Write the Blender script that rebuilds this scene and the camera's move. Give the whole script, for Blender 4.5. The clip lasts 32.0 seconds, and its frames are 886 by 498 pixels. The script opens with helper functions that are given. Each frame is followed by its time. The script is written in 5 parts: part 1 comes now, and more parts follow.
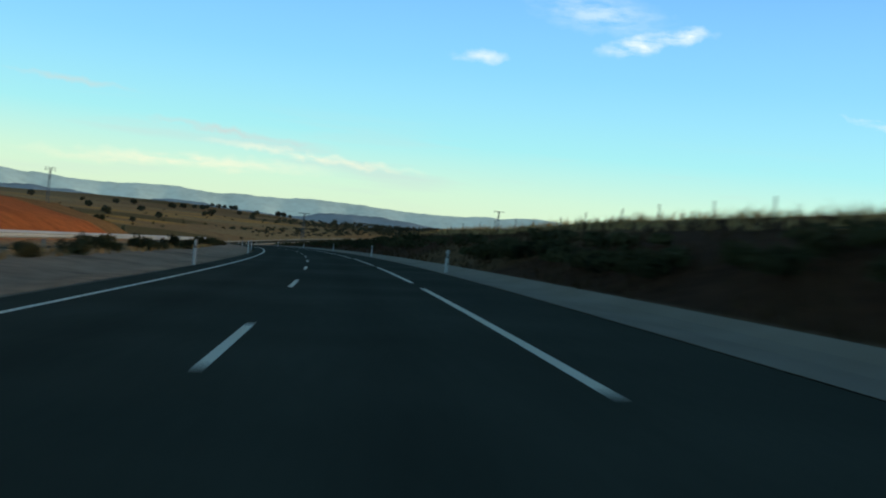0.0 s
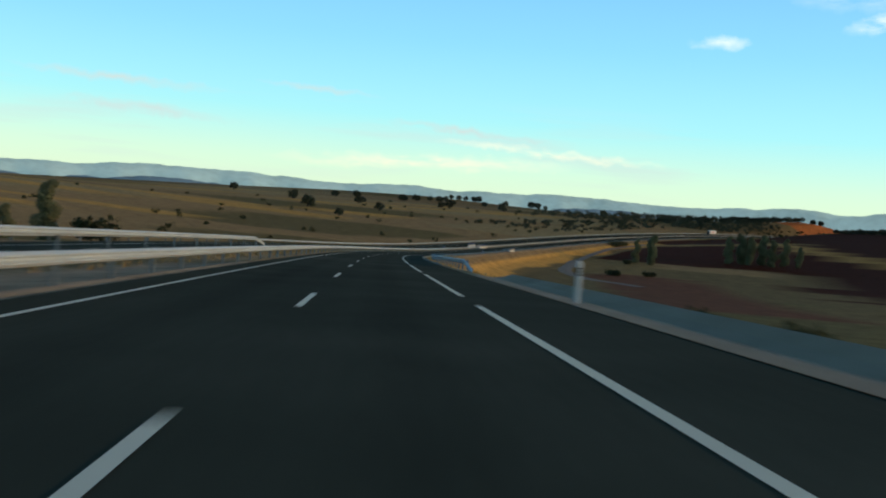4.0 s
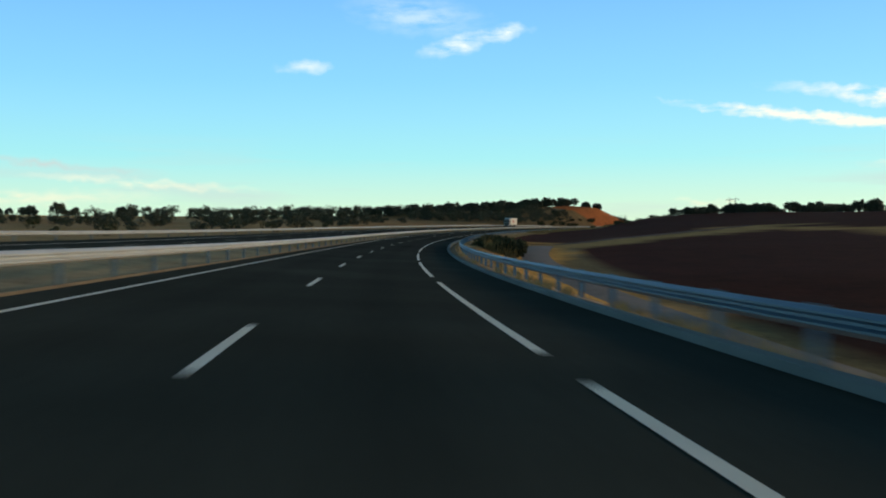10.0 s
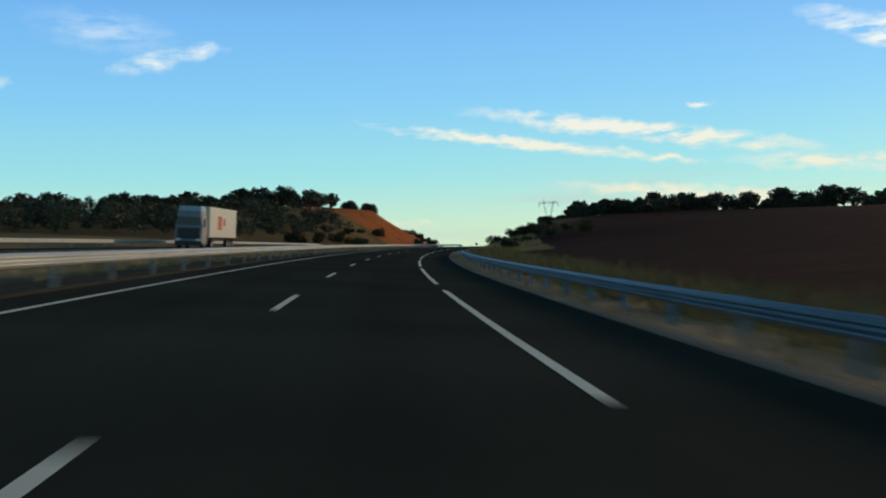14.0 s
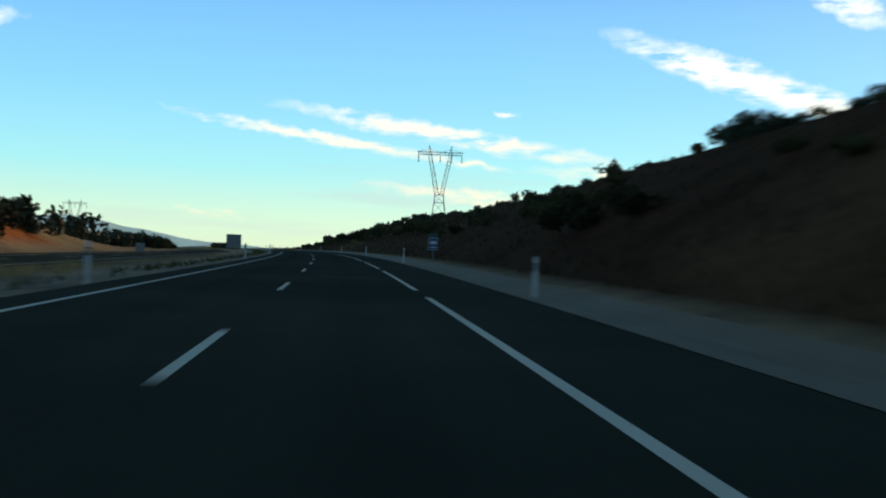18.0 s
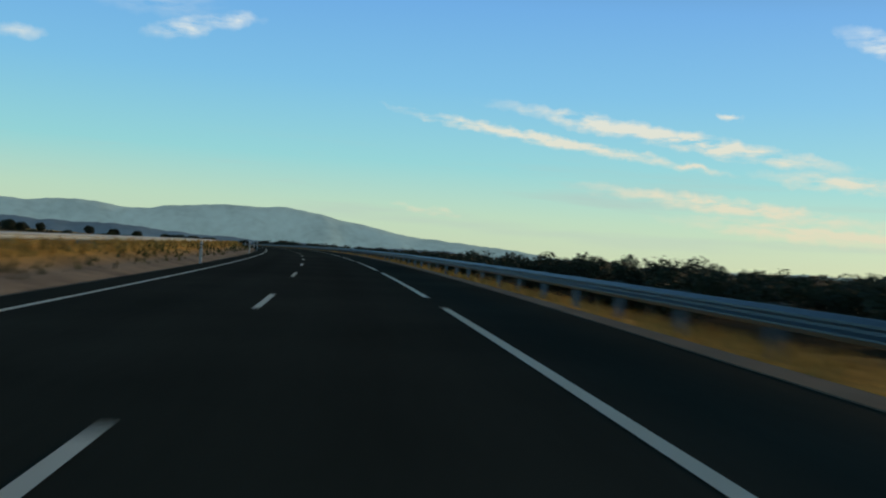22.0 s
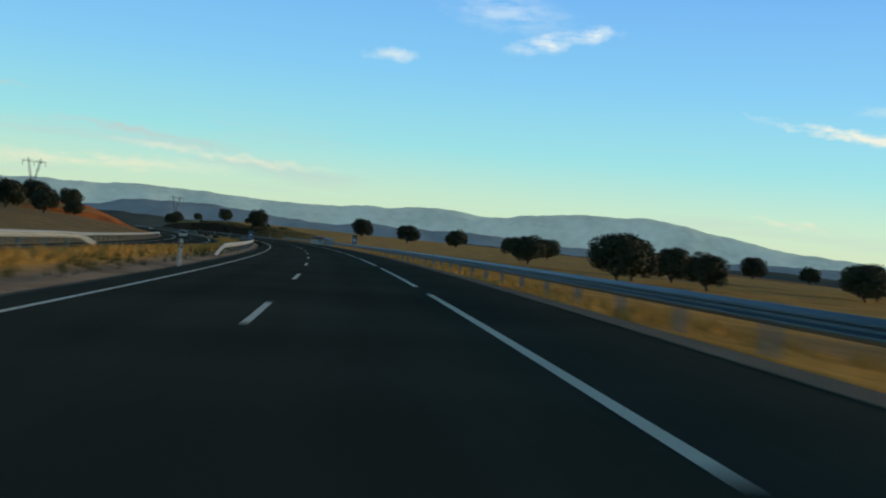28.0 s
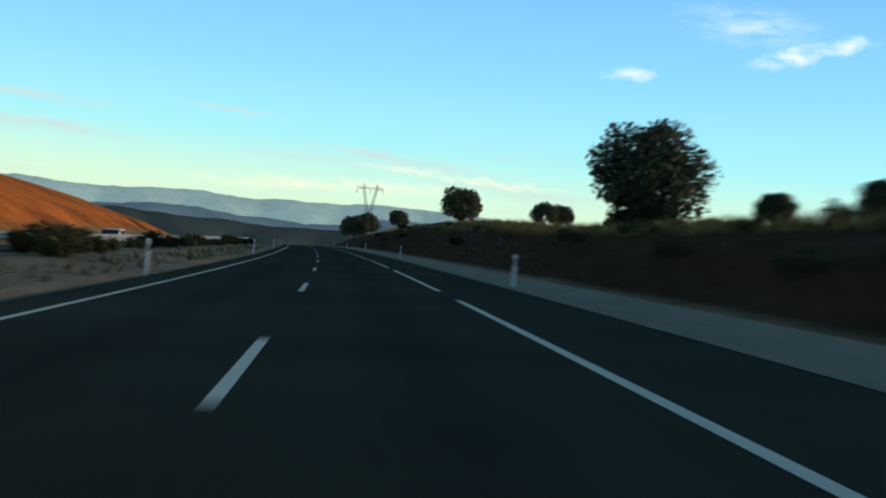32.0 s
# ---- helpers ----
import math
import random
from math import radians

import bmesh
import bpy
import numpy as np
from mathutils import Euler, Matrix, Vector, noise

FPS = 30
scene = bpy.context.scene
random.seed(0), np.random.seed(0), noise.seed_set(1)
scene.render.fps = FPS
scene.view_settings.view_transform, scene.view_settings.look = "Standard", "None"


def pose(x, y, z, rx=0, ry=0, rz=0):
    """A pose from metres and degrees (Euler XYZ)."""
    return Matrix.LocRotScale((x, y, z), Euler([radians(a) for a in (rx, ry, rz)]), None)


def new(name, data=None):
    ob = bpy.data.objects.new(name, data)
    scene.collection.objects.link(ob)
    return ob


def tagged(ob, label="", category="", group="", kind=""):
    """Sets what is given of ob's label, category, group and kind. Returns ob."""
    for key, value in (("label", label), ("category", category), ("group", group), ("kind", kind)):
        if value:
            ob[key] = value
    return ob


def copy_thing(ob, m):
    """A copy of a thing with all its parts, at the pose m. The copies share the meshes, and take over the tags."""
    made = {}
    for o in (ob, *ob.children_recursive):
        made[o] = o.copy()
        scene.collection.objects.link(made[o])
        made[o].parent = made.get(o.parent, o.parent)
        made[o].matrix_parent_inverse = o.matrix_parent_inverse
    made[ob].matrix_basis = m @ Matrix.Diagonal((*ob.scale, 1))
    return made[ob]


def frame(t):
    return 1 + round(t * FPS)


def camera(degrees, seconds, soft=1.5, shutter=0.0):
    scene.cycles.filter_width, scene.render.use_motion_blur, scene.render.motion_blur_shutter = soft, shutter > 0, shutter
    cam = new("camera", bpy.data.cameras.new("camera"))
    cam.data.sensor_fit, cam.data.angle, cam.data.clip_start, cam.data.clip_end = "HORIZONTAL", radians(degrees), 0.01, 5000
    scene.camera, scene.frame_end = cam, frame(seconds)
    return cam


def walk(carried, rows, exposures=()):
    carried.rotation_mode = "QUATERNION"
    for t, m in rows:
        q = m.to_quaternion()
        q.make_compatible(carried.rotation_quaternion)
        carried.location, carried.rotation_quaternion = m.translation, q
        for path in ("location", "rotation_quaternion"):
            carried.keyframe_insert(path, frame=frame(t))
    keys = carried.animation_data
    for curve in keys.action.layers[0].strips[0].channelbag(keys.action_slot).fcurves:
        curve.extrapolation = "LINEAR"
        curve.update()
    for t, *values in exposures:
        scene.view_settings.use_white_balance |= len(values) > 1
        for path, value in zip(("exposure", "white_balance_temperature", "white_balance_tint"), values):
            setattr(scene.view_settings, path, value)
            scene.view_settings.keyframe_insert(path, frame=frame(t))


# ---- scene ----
# Everything is laid out in road metres and brought to scene metres by S.
S = 0.415
cam = camera(45.0, 32.0, soft=2.0, shutter=0.3)


def spline(xs, ys):
    """Natural cubic through the knots."""
    xs, ys = np.array(xs, float), np.array(ys, float)
    n = len(xs)
    h = np.diff(xs)
    a, r = np.eye(n), np.zeros(n)
    for i in range(1, n - 1):
        a[i, i - 1:i + 2] = h[i - 1], 2 * (h[i - 1] + h[i]), h[i]
        r[i] = 6 * ((ys[i + 1] - ys[i]) / h[i] - (ys[i] - ys[i - 1]) / h[i - 1])
    m = np.linalg.solve(a, r)

    def f(q):
        q = np.asarray(q, float)
        i = np.clip(np.searchsorted(xs, q) - 1, 0, n - 2)
        d, e = q - xs[i], xs[i + 1] - q
        return (m[i] * e ** 3 + m[i + 1] * d ** 3) / (6 * h[i]) + (ys[i] / h[i] - m[i] * h[i] / 6) * e + (ys[i + 1] / h[i] - m[i + 1] * h[i] / 6) * d
    return f


# ---- the road's line: heading, grade and bank in degrees, a knot every 91.3 m ----
STEP = 91.3
HEAD = [-3.16, 0.8, 4.71, 8.54, 12.62, 15.75, 16.38, 15.43, 12.46, 8.27, 4.33, 0.32, -3.62, -7.72, -11.93, -15.72, -19.62, -23.85, -27.31, -29.54,
        -29.79, -28.07, -25.14, -21.96, -18.7, -15.57, -12.83, -9.47, -6.32, -3.14, 0.02, 3.06, 6.5, 9.92, 12.94, 14.96, 16.06, 16.56, 16.56]
GRADE = [-0.24, -0.5, -0.78, -1.06, -1.31, -1.63, -1.91, -2.05, -2.05, -1.78, -1.09, -0.26, 0.43, 1.1, 1.43, 1.46, 1.47, 1.44, 1.36, 1.3,
         1.17, 0.97, 0.81, 0.65, 0.47, 0.27, 0.09, -0.06, -0.21, -0.35, -0.39, -0.37, -0.39, -0.41, -0.42, -0.37, -0.5, -1.0, -1.5]
BANK = [-3.45, -3.35, -3.27, -3.2, -3.02, -2.59, -1.53, 0.02, 1.04, 1.47, 1.79, 2.1, 2.42, 2.74, 3.05, 3.35, 3.59, 3.66, 2.96, 1.58,
        0.39, -0.48, -1.06, -1.34, -1.53, -1.66, -1.71, -1.78, -2.04, -2.42, -2.61, -2.62, -2.63, -2.63, -2.61, -2.45, -2.25, -2.25, -2.25]
KN = STEP * np.arange(-2, 37)
S0, S1, DS = -150.0, 3280.0, 5.0
FINE = np.arange(S0, S1 + DS, DS)
hd, gr, bk = np.radians(spline(KN, HEAD)(FINE)), np.radians(spline(KN, GRADE)(FINE)), np.radians(spline(KN, BANK)(FINE))
TAN = np.stack([-np.sin(hd) * np.cos(gr), np.cos(hd) * np.cos(gr), np.sin(gr)], 1)
MID = np.vstack([[0, 0, 0], np.cumsum((TAN[1:] + TAN[:-1]) / 2 * DS, 0)])
i0 = int(round(-S0 / DS))
MID = MID - MID[i0]


def along(table, s):
    q = np.clip((np.asarray(s, float) - S0) / DS, 0, len(FINE) - 1.001)
    i = q.astype(int)
    w = (q - i)
    if table.ndim > 1:
        w = w[..., None]
    return table[i] * (1 - w) + table[i + 1] * w


def flat_right(s):
    """Level unit vector to the right of the road at s."""
    a = along(hd, s)
    return np.stack([np.cos(a), np.sin(a), 0 * a], -1)


def on_road(s, u, z=0.0):
    """A place on the banked carriageway: u metres right of the lane line, z over it. In scene metres."""
    s, u, z = np.broadcast_arrays(np.asarray(s, float), np.asarray(u, float), np.asarray(z, float))
    b = along(bk, s)
    p = along(MID, s) + flat_right(s) * (u * np.cos(b) + z * np.sin(b))[..., None]
    p[..., 2] += -u * np.sin(b) + z * np.cos(b)
    return p * S


# ---- the camera: seconds, way along the road, place across the lanes, yaw, pitch, roll ----
DRIVE = [
    (0, 0, 1.29, 0, -0.66, -5.7), (1, 91.3, 1.56, 3.69, -0.95, -5.7), (2, 182.6, 1.61, 7.98, -1.2, -5.54),
    (3, 272.2, 1.27, 11.32, -1.59, -5.16), (3.5, 319, 1.3, 12.17, -1.76, -4.94), (5.5, 502.2, 0.8, 10.39, -2.32, -1.66),
    (6, 548.2, 0.68, 7.93, -2.26, -1.48), (7, 642.4, 1.2, 3.65, -2.13, -1.08), (8, 735.1, 1.26, -0.54, -1.35, -0.71),
    (9, 827.4, 1.39, -4.5, -0.45, -0.35), (10, 918.5, 1.42, -8.38, 0.12, 0.03), (11, 1009.5, 1.36, -12.43, 0.84, 0.39),
    (12, 1100.8, 1.7, -16.91, 1.11, 0.72), (13, 1192, 1.77, -20.44, 1.07, 1.02), (14, 1283.8, 1.48, -24.35, 1.09, 1.26),
    (15, 1375.5, 1.19, -28.73, 1.04, 1.4), (15.5, 1421.3, 1.22, -31.01, 0.97, 1.4), (17.5, 1603.5, 1.5, -35.61, 1.11, -1.54),
    (18, 1650.0, 1.5, -34.87, 1.01, -1.98), (19, 1740.2, 1.08, -33.14, 0.86, -2.89), (20, 1831.8, 1.49, -29.78, 0.75, -3.53),
    (21, 1922.6, 1.4, -26.81, 0.63, -3.74), (22, 2014, 1.45, -23.49, 0.47, -3.95), (23, 2105.8, 1.05, -20.25, 0.27, -4.12),
    (24, 2196.6, 1.25, -17.83, 0.11, -4.15), (25, 2288, 1.39, -13.99, -0.06, -4.2), (25.5, 2333.6, 1.4, -12.72, -0.12, -4.28),
    (27.5, 2516, 1.4, -6.3, -0.37, -5.14), (28, 2561.6, 1.36, -4.7, -0.32, -5.12), (29, 2653.1, 1.54, -1.86, -0.32, -5.1),
    (30, 2744.6, 1.69, 1.78, -0.28, -5.12), (31, 2835.3, 1.29, 5.13, -0.32, -5.13), (32, 2926, 0.9, 8.01, -0.29, -5.1),
]
EYE = 1.163          # the car rides a little higher on the later stretch
drive = list(zip(*DRIVE))
tick = np.arange(-2, 34.001, 0.02)
soft = np.exp(-0.5 * (np.arange(-40, 41) * 0.02 / 0.3) ** 2)
run = np.interp(tick, drive[0], drive[1]) + np.where(tick < 0, tick * 91.3, 0) + np.where(tick > 32, (tick - 32) * 91.0, 0)
run = np.convolve(np.pad(run, 40, mode="reflect", reflect_type="odd"), soft / soft.sum(), "valid")


def way(t):
    """Metres driven by t seconds, at a nearly even speed."""
    return np.interp(t, tick, run)


across, yaws, pitches, rolls = [spline(drive[0], c) for c in drive[2:]]


def view(t):
    e = on_road(way(t), across(t), float(np.interp(t, [15.5, 18, 31, 32], [EYE, 1.188, 1.188, EYE])))
    turn = Matrix.Rotation(radians(float(yaws(t))), 4, "Z") @ Matrix.Rotation(radians(float(pitches(t))), 4, "X")
    turn = turn @ Matrix.Rotation(radians(float(rolls(t))), 4, "Y") @ Matrix.Rotation(radians(90), 4, "X")
    return Matrix.Translation(Vector([float(v) for v in e])) @ turn


walk(cam, [(t, view(t)) for t in np.arange(0, 161) * 0.2],
     exposures=[(0, 0.25), (3, 0.3), (6, 0.45), (8, 0.42), (9, 0.35), (10, 0.26), (12, 0.04), (15, 0.02), (18, 0.27), (20, 0.2), (21, -0.08), (22, -0.2), (25, -0.2), (27, -0.05), (28, 0.02), (29, 0.0), (30, 0.02), (31, 0.1), (32, 0.34)])

# ---- sky, clouds and sun ----
world = bpy.data.worlds.new("sky")
scene.world = world
world.use_nodes = True
nt = world.node_tree
nt.nodes.clear()


def node(tree, kind, mode=None):
    n = tree.nodes.new(kind)
    if mode and kind in ("ShaderNodeMath", "ShaderNodeVectorMath"):
        n.operation = mode
    elif mode and kind == "ShaderNodeMix":
        n.data_type = mode
    elif mode and kind == "ShaderNodeMapping":
        n.vector_type = mode
    elif mode and kind == "ShaderNodeTexNoise":
        n.noise_dimensions = mode
    return n


def wire(tree, a, b):
    tree.links.new(a, b)


def math_node(tree, op, a, b=None, c=None, clamp=False):
    n = node(tree, "ShaderNodeMath", op)
    n.use_clamp = clamp
    for i, v in enumerate((a, b, c)):
        if v is None:
            continue
        if isinstance(v, (int, float)):
            n.inputs[i].default_value = v
        else:
            wire(tree, v, n.inputs[i])
    return n.outputs[0]


SUN_EL, SUN_AZ = 9.0, 78.0          # degrees; azimuth clockwise from +y
sky = node(nt, "ShaderNodeTexSky")
sky.sky_type, sky.sun_disc, sky.sun_elevation, sky.sun_rotation = "NISHITA", False, radians(SUN_EL), radians(SUN_AZ)
sky.air_density, sky.dust_density, sky.ozone_density = 1.2, 0.6, 2.0
co = node(nt, "ShaderNodeTexCoord")
sep = node(nt, "ShaderNodeSeparateXYZ")
wire(nt, co.outputs["Generated"], sep.inputs[0])
el = math_node(nt, "MULTIPLY", math_node(nt, "ARCSINE", sep.outputs[2]), 57.2958)
az = math_node(nt, "MULTIPLY", math_node(nt, "ARCTAN2", sep.outputs[0], sep.outputs[1]), 57.2958)
flat = node(nt, "ShaderNodeCombineXYZ")
wire(nt, az, flat.inputs[0])
wire(nt, el, flat.inputs[1])
ramp = node(nt, "ShaderNodeValToRGB")
wire(nt, math_node(nt, "DIVIDE", el, 90.0, clamp=True), ramp.inputs[0])
stops = [(0.0, (0.60, 0.72, 0.50)), (0.026, (0.50, 0.74, 0.58)), (0.055, (0.29, 0.69, 0.74)), (0.10, (0.20, 0.55, 0.85)), (0.15, (0.15, 0.43, 0.84)),
         (0.22, (0.05, 0.13, 0.22)), (0.40, (0.016, 0.040, 0.056)), (1.0, (0.010, 0.026, 0.032))]
while len(ramp.color_ramp.elements) < len(stops):
    ramp.color_ramp.elements.new(0.5)
for e, (p, c) in zip(ramp.color_ramp.elements, stops):
    e.position, e.color = p, (*c, 1)
ramp.color_ramp.interpolation = "LINEAR"
cloud_sum = None
warp = node(nt, "ShaderNodeTexNoise", "2D")
warp.inputs["Scale"].default_value, warp.inputs["Detail"].default_value = 0.9, 6
wire(nt, flat.outputs[0], warp.inputs["Vector"])
streaks = node(nt, "ShaderNodeMapping")
streaks.inputs["Scale"].default_value = (0.35, 1.4, 1)
wire(nt, flat.outputs[0], streaks.inputs[0])
fibre = node(nt, "ShaderNodeTexNoise", "2D")
fibre.inputs["Scale"].default_value, fibre.inputs["Detail"].default_value, fibre.inputs["Roughness"].default_value = 1.1, 8, 0.62
wire(nt, streaks.outputs[0], fibre.inputs["Vector"])
bent = node(nt, "ShaderNodeVectorMath", "MULTIPLY_ADD")
wire(nt, warp.outputs["Color"], bent.inputs[0])
bent.inputs[1].default_value = (1.6, 0.7, 0)
lift = node(nt, "ShaderNodeVectorMath", "ADD")
wire(nt, flat.outputs[0], lift.inputs[0])
lift.inputs[1].default_value = (-0.8, -0.35, 0)
wire(nt, lift.outputs[0], bent.inputs[2])
# azimuth, elevation, half length, half height, tilt, density
HIGH_CLOUDS = [(1.1, 9.7, 1.7, 0.42, 3, 0.34), (9.2, 10.9, 2.3, 0.6, 14, 0.5), (11.6, 11.5, 1.8, 0.55, 10, 0.5), (7.0, 12.4, 4.5, 1.2, -6, 0.22), (35.0, 7.05, 10.5, 0.62, -8.2, 1.1), (29.2, 6.55, 10.0, 0.40, -7.8, 0.95),
          (36.3, 5.6, 2.2, 0.2, -9, 0.7), (38.2, 8.2, 0.9, 0.2, -4, 0.9), ]
CLOUDS = HIGH_CLOUDS + [(51.0, 9.9, 9.0, 1.05, -19, 1.3), (54.5, 8.6, 5.0, 0.7, -13, 1.3), (55.0, 14.0, 3.0, 1.0, -30, 1.1), (38.5, 3.6, 9.0, 0.55, -5, 0.9), (43.0, 2.6, 8.0, 0.4, -3, 0.9), (-14.0, 2.6, 9.0, 0.5, 2, 0.4),
          (41.0, 2.4, 7.0, 0.5, -4, 0.6), (22.4, 2.55, 2.2, 0.22, -4, 0.7), (-7.5, 3.5, 6.5, 0.32, -3, 0.5), (45.0, 5.0, 6.0, 0.6, -4, 0.85)]
for a, b, lx, ly, tilt, dens in CLOUDS:
    mp = node(nt, "ShaderNodeMapping", "TEXTURE")
    mp.inputs["Location"].default_value = (a, b, 0)
    mp.inputs["Rotation"].default_value = (0, 0, radians(tilt))
    mp.inputs["Scale"].default_value = (lx, ly, 1)
    wire(nt, bent.outputs[0], mp.inputs[0])
    ln = node(nt, "ShaderNodeVectorMath", "LENGTH")
    wire(nt, mp.outputs[0], ln.inputs[0])
    d = math_node(nt, "MULTIPLY", math_node(nt, "SUBTRACT", 1.0, ln.outputs["Value"], clamp=True), dens * 2.0)
    cloud_sum = d if cloud_sum is None else math_node(nt, "MAXIMUM", cloud_sum, d)
dens_node = math_node(nt, "MULTIPLY", cloud_sum, math_node(nt, "MULTIPLY_ADD", fibre.outputs["Fac"], 3.6, -1.15, clamp=True), clamp=True)
# thin grey veils low over the hills
veil_map = node(nt, "ShaderNodeMapping")
veil_map.inputs["Scale"].default_value = (0.045, 0.55, 1)
wire(nt, flat.outputs[0], veil_map.inputs[0])
veil = node(nt, "ShaderNodeTexNoise", "2D")
veil.inputs["Scale"].default_value, veil.inputs["Detail"].default_value = 1.6, 5
wire(nt, veil_map.outputs[0], veil.inputs["Vector"])
low = math_node(nt, "SUBTRACT", 1.0, math_node(nt, "DIVIDE", math_node(nt, "ABSOLUTE", math_node(nt, "SUBTRACT", el, 3.2)), 3.0), clamp=True)
BARS = [(-30.0, 5.6, 5.5, 0.32, -2), (-28.5, 4.2, 5.0, 0.36, -3), (-20.0, 6.0, 3.5, 0.25, -3), (-12.0, 4.4, 5.0, 0.25, -4), (-40.0, 4.8, 5.0, 0.4, 0)]
bar_sum = None
for a, b, lx, ly, tilt in BARS:
    mp = node(nt, "ShaderNodeMapping", "TEXTURE")
    mp.inputs["Location"].default_value = (a, b, 0)
    mp.inputs["Rotation"].default_value = (0, 0, radians(tilt))
    mp.inputs["Scale"].default_value = (lx, ly, 1)
    wire(nt, bent.outputs[0], mp.inputs[0])
    ln = node(nt, "ShaderNodeVectorMath", "LENGTH")
    wire(nt, mp.outputs[0], ln.inputs[0])
    d = math_node(nt, "MULTIPLY", math_node(nt, "SUBTRACT", 1.0, ln.outputs["Value"], clamp=True), fibre.outputs["Fac"])
    bar_sum = d if bar_sum is None else math_node(nt, "MAXIMUM", bar_sum, d)
veil_d = math_node(nt, "ADD", math_node(nt, "MULTIPLY", bar_sum, 1.5, clamp=True), math_node(nt, "MULTIPLY", math_node(nt, "MULTIPLY_ADD", veil.outputs["Fac"], 5.0, -2.6, clamp=True), math_node(nt, "MULTIPLY", low, 0.5)), clamp=True)
mixn = node(nt, "ShaderNodeMix", "RGBA")
mixn.inputs[0].default_value = 0.02
wire(nt, ramp.outputs[0], mixn.inputs[6])
wire(nt, sky.outputs[0], mixn.inputs[7])
hazed = node(nt, "ShaderNodeMix", "RGBA")
wire(nt, veil_d, hazed.inputs[0])
wire(nt, mixn.outputs[2], hazed.inputs[6])
hazed.inputs[7].default_value = (0.52, 0.62, 0.60, 1)
clouded = node(nt, "ShaderNodeMix", "RGBA")
wire(nt, dens_node, clouded.inputs[0])
wire(nt, hazed.outputs[2], clouded.inputs[6])
tone = node(nt, "ShaderNodeValToRGB")
wire(nt, math_node(nt, "DIVIDE", el, 14.0, clamp=True), tone.inputs[0])
tone.color_ramp.elements[0].color, tone.color_ramp.elements[1].color = (0.85, 0.80, 0.52, 1), (0.86, 0.95, 1.0, 1)
wire(nt, tone.outputs[0], clouded.inputs[7])
back = node(nt, "ShaderNodeBackground")
wire(nt, clouded.outputs[2], back.inputs[0])
back.inputs[1].default_value = 1.0
wire(nt, back.outputs[0], node(nt, "ShaderNodeOutputWorld").inputs[0])

sun = new("sun", bpy.data.lights.new("sun", "SUN"))
sun.data.energy, sun.data.angle, sun.data.color = 1.6, radians(6), (1.0, 0.66, 0.36)
sd = Vector((math.sin(radians(SUN_AZ)) * math.cos(radians(SUN_EL)), math.cos(radians(SUN_AZ)) * math.cos(radians(SUN_EL)), math.sin(radians(SUN_EL))))
sun.matrix_world = Matrix.Translation(sd * 300) @ sd.to_track_quat("Z", "Y").to_matrix().to_4x4()


# ---- materials ----
def material(name, colours, scale=1.0, rough=0.9, metal=0.0, bump=0.3, fine=9.0, stretch=(1, 1, 1), random=0.0, fine_amount=0.35):
    """Two scales of variation between the colours, with relief; scale is in road metres."""
    m = bpy.data.materials.new(name)
    m.use_nodes = True
    t = m.node_tree
    bsdf = t.nodes["Principled BSDF"]
    bsdf.inputs["Roughness"].default_value, bsdf.inputs["Metallic"].default_value = rough, metal
    if rough > 0.84:
        bsdf.inputs["Specular IOR Level"].default_value = 0.15
    mp = node(t, "ShaderNodeMapping")
    mp.inputs["Scale"].default_value = [v / S for v in stretch]
    geo = node(t, "ShaderNodeNewGeometry")
    wire(t, geo.outputs["Position"], mp.inputs[0])
    big = node(t, "ShaderNodeTexNoise")
    big.inputs["Scale"].default_value, big.inputs["Detail"].default_value = 1.0 / scale, 4
    wire(t, mp.outputs[0], big.inputs["Vector"])
    small = node(t, "ShaderNodeTexNoise")
    small.inputs["Scale"].default_value, small.inputs["Detail"].default_value = fine / scale, 5
    wire(t, mp.outputs[0], small.inputs["Vector"])
    f = math_node(t, "ADD", math_node(t, "MULTIPLY", big.outputs["Fac"], 1 - fine_amount), math_node(t, "MULTIPLY", small.outputs["Fac"], fine_amount))
    if random:
        info = node(t, "ShaderNodeObjectInfo")
        f = math_node(t, "ADD", f, math_node(t, "MULTIPLY", math_node(t, "SUBTRACT", info.outputs["Random"], 0.5), random))
    f = math_node(t, "MULTIPLY_ADD", f, 2.4, -0.7, clamp=True)
    r = node(t, "ShaderNodeValToRGB")
    while len(r.color_ramp.elements) < len(colours):
        r.color_ramp.elements.new(0.5)
    for i, (e, col) in enumerate(zip(r.color_ramp.elements, colours)):
        e.position, e.color = i / max(1, len(colours) - 1), (*col, 1)
    wire(t, f, r.inputs[0])
    wire(t, r.outputs[0], bsdf.inputs["Base Color"])
    if bump:
        b = node(t, "ShaderNodeBump")
        b.inputs["Strength"].default_value, b.inputs["Distance"].default_value = bump, 0.05 * S
        wire(t, small.outputs["Fac"], b.inputs["Height"])
        wire(t, b.outputs[0], bsdf.inputs["Normal"])
    return m


M_ASPHALT = material("asphalt", [(0.037, 0.045, 0.037), (0.055, 0.065, 0.053), (0.082, 0.093, 0.077)], scale=6, rough=0.95, bump=0.15, fine=40)
M_ASPHALT.node_tree.nodes["Principled BSDF"].inputs["Specular IOR Level"].default_value = 0.08
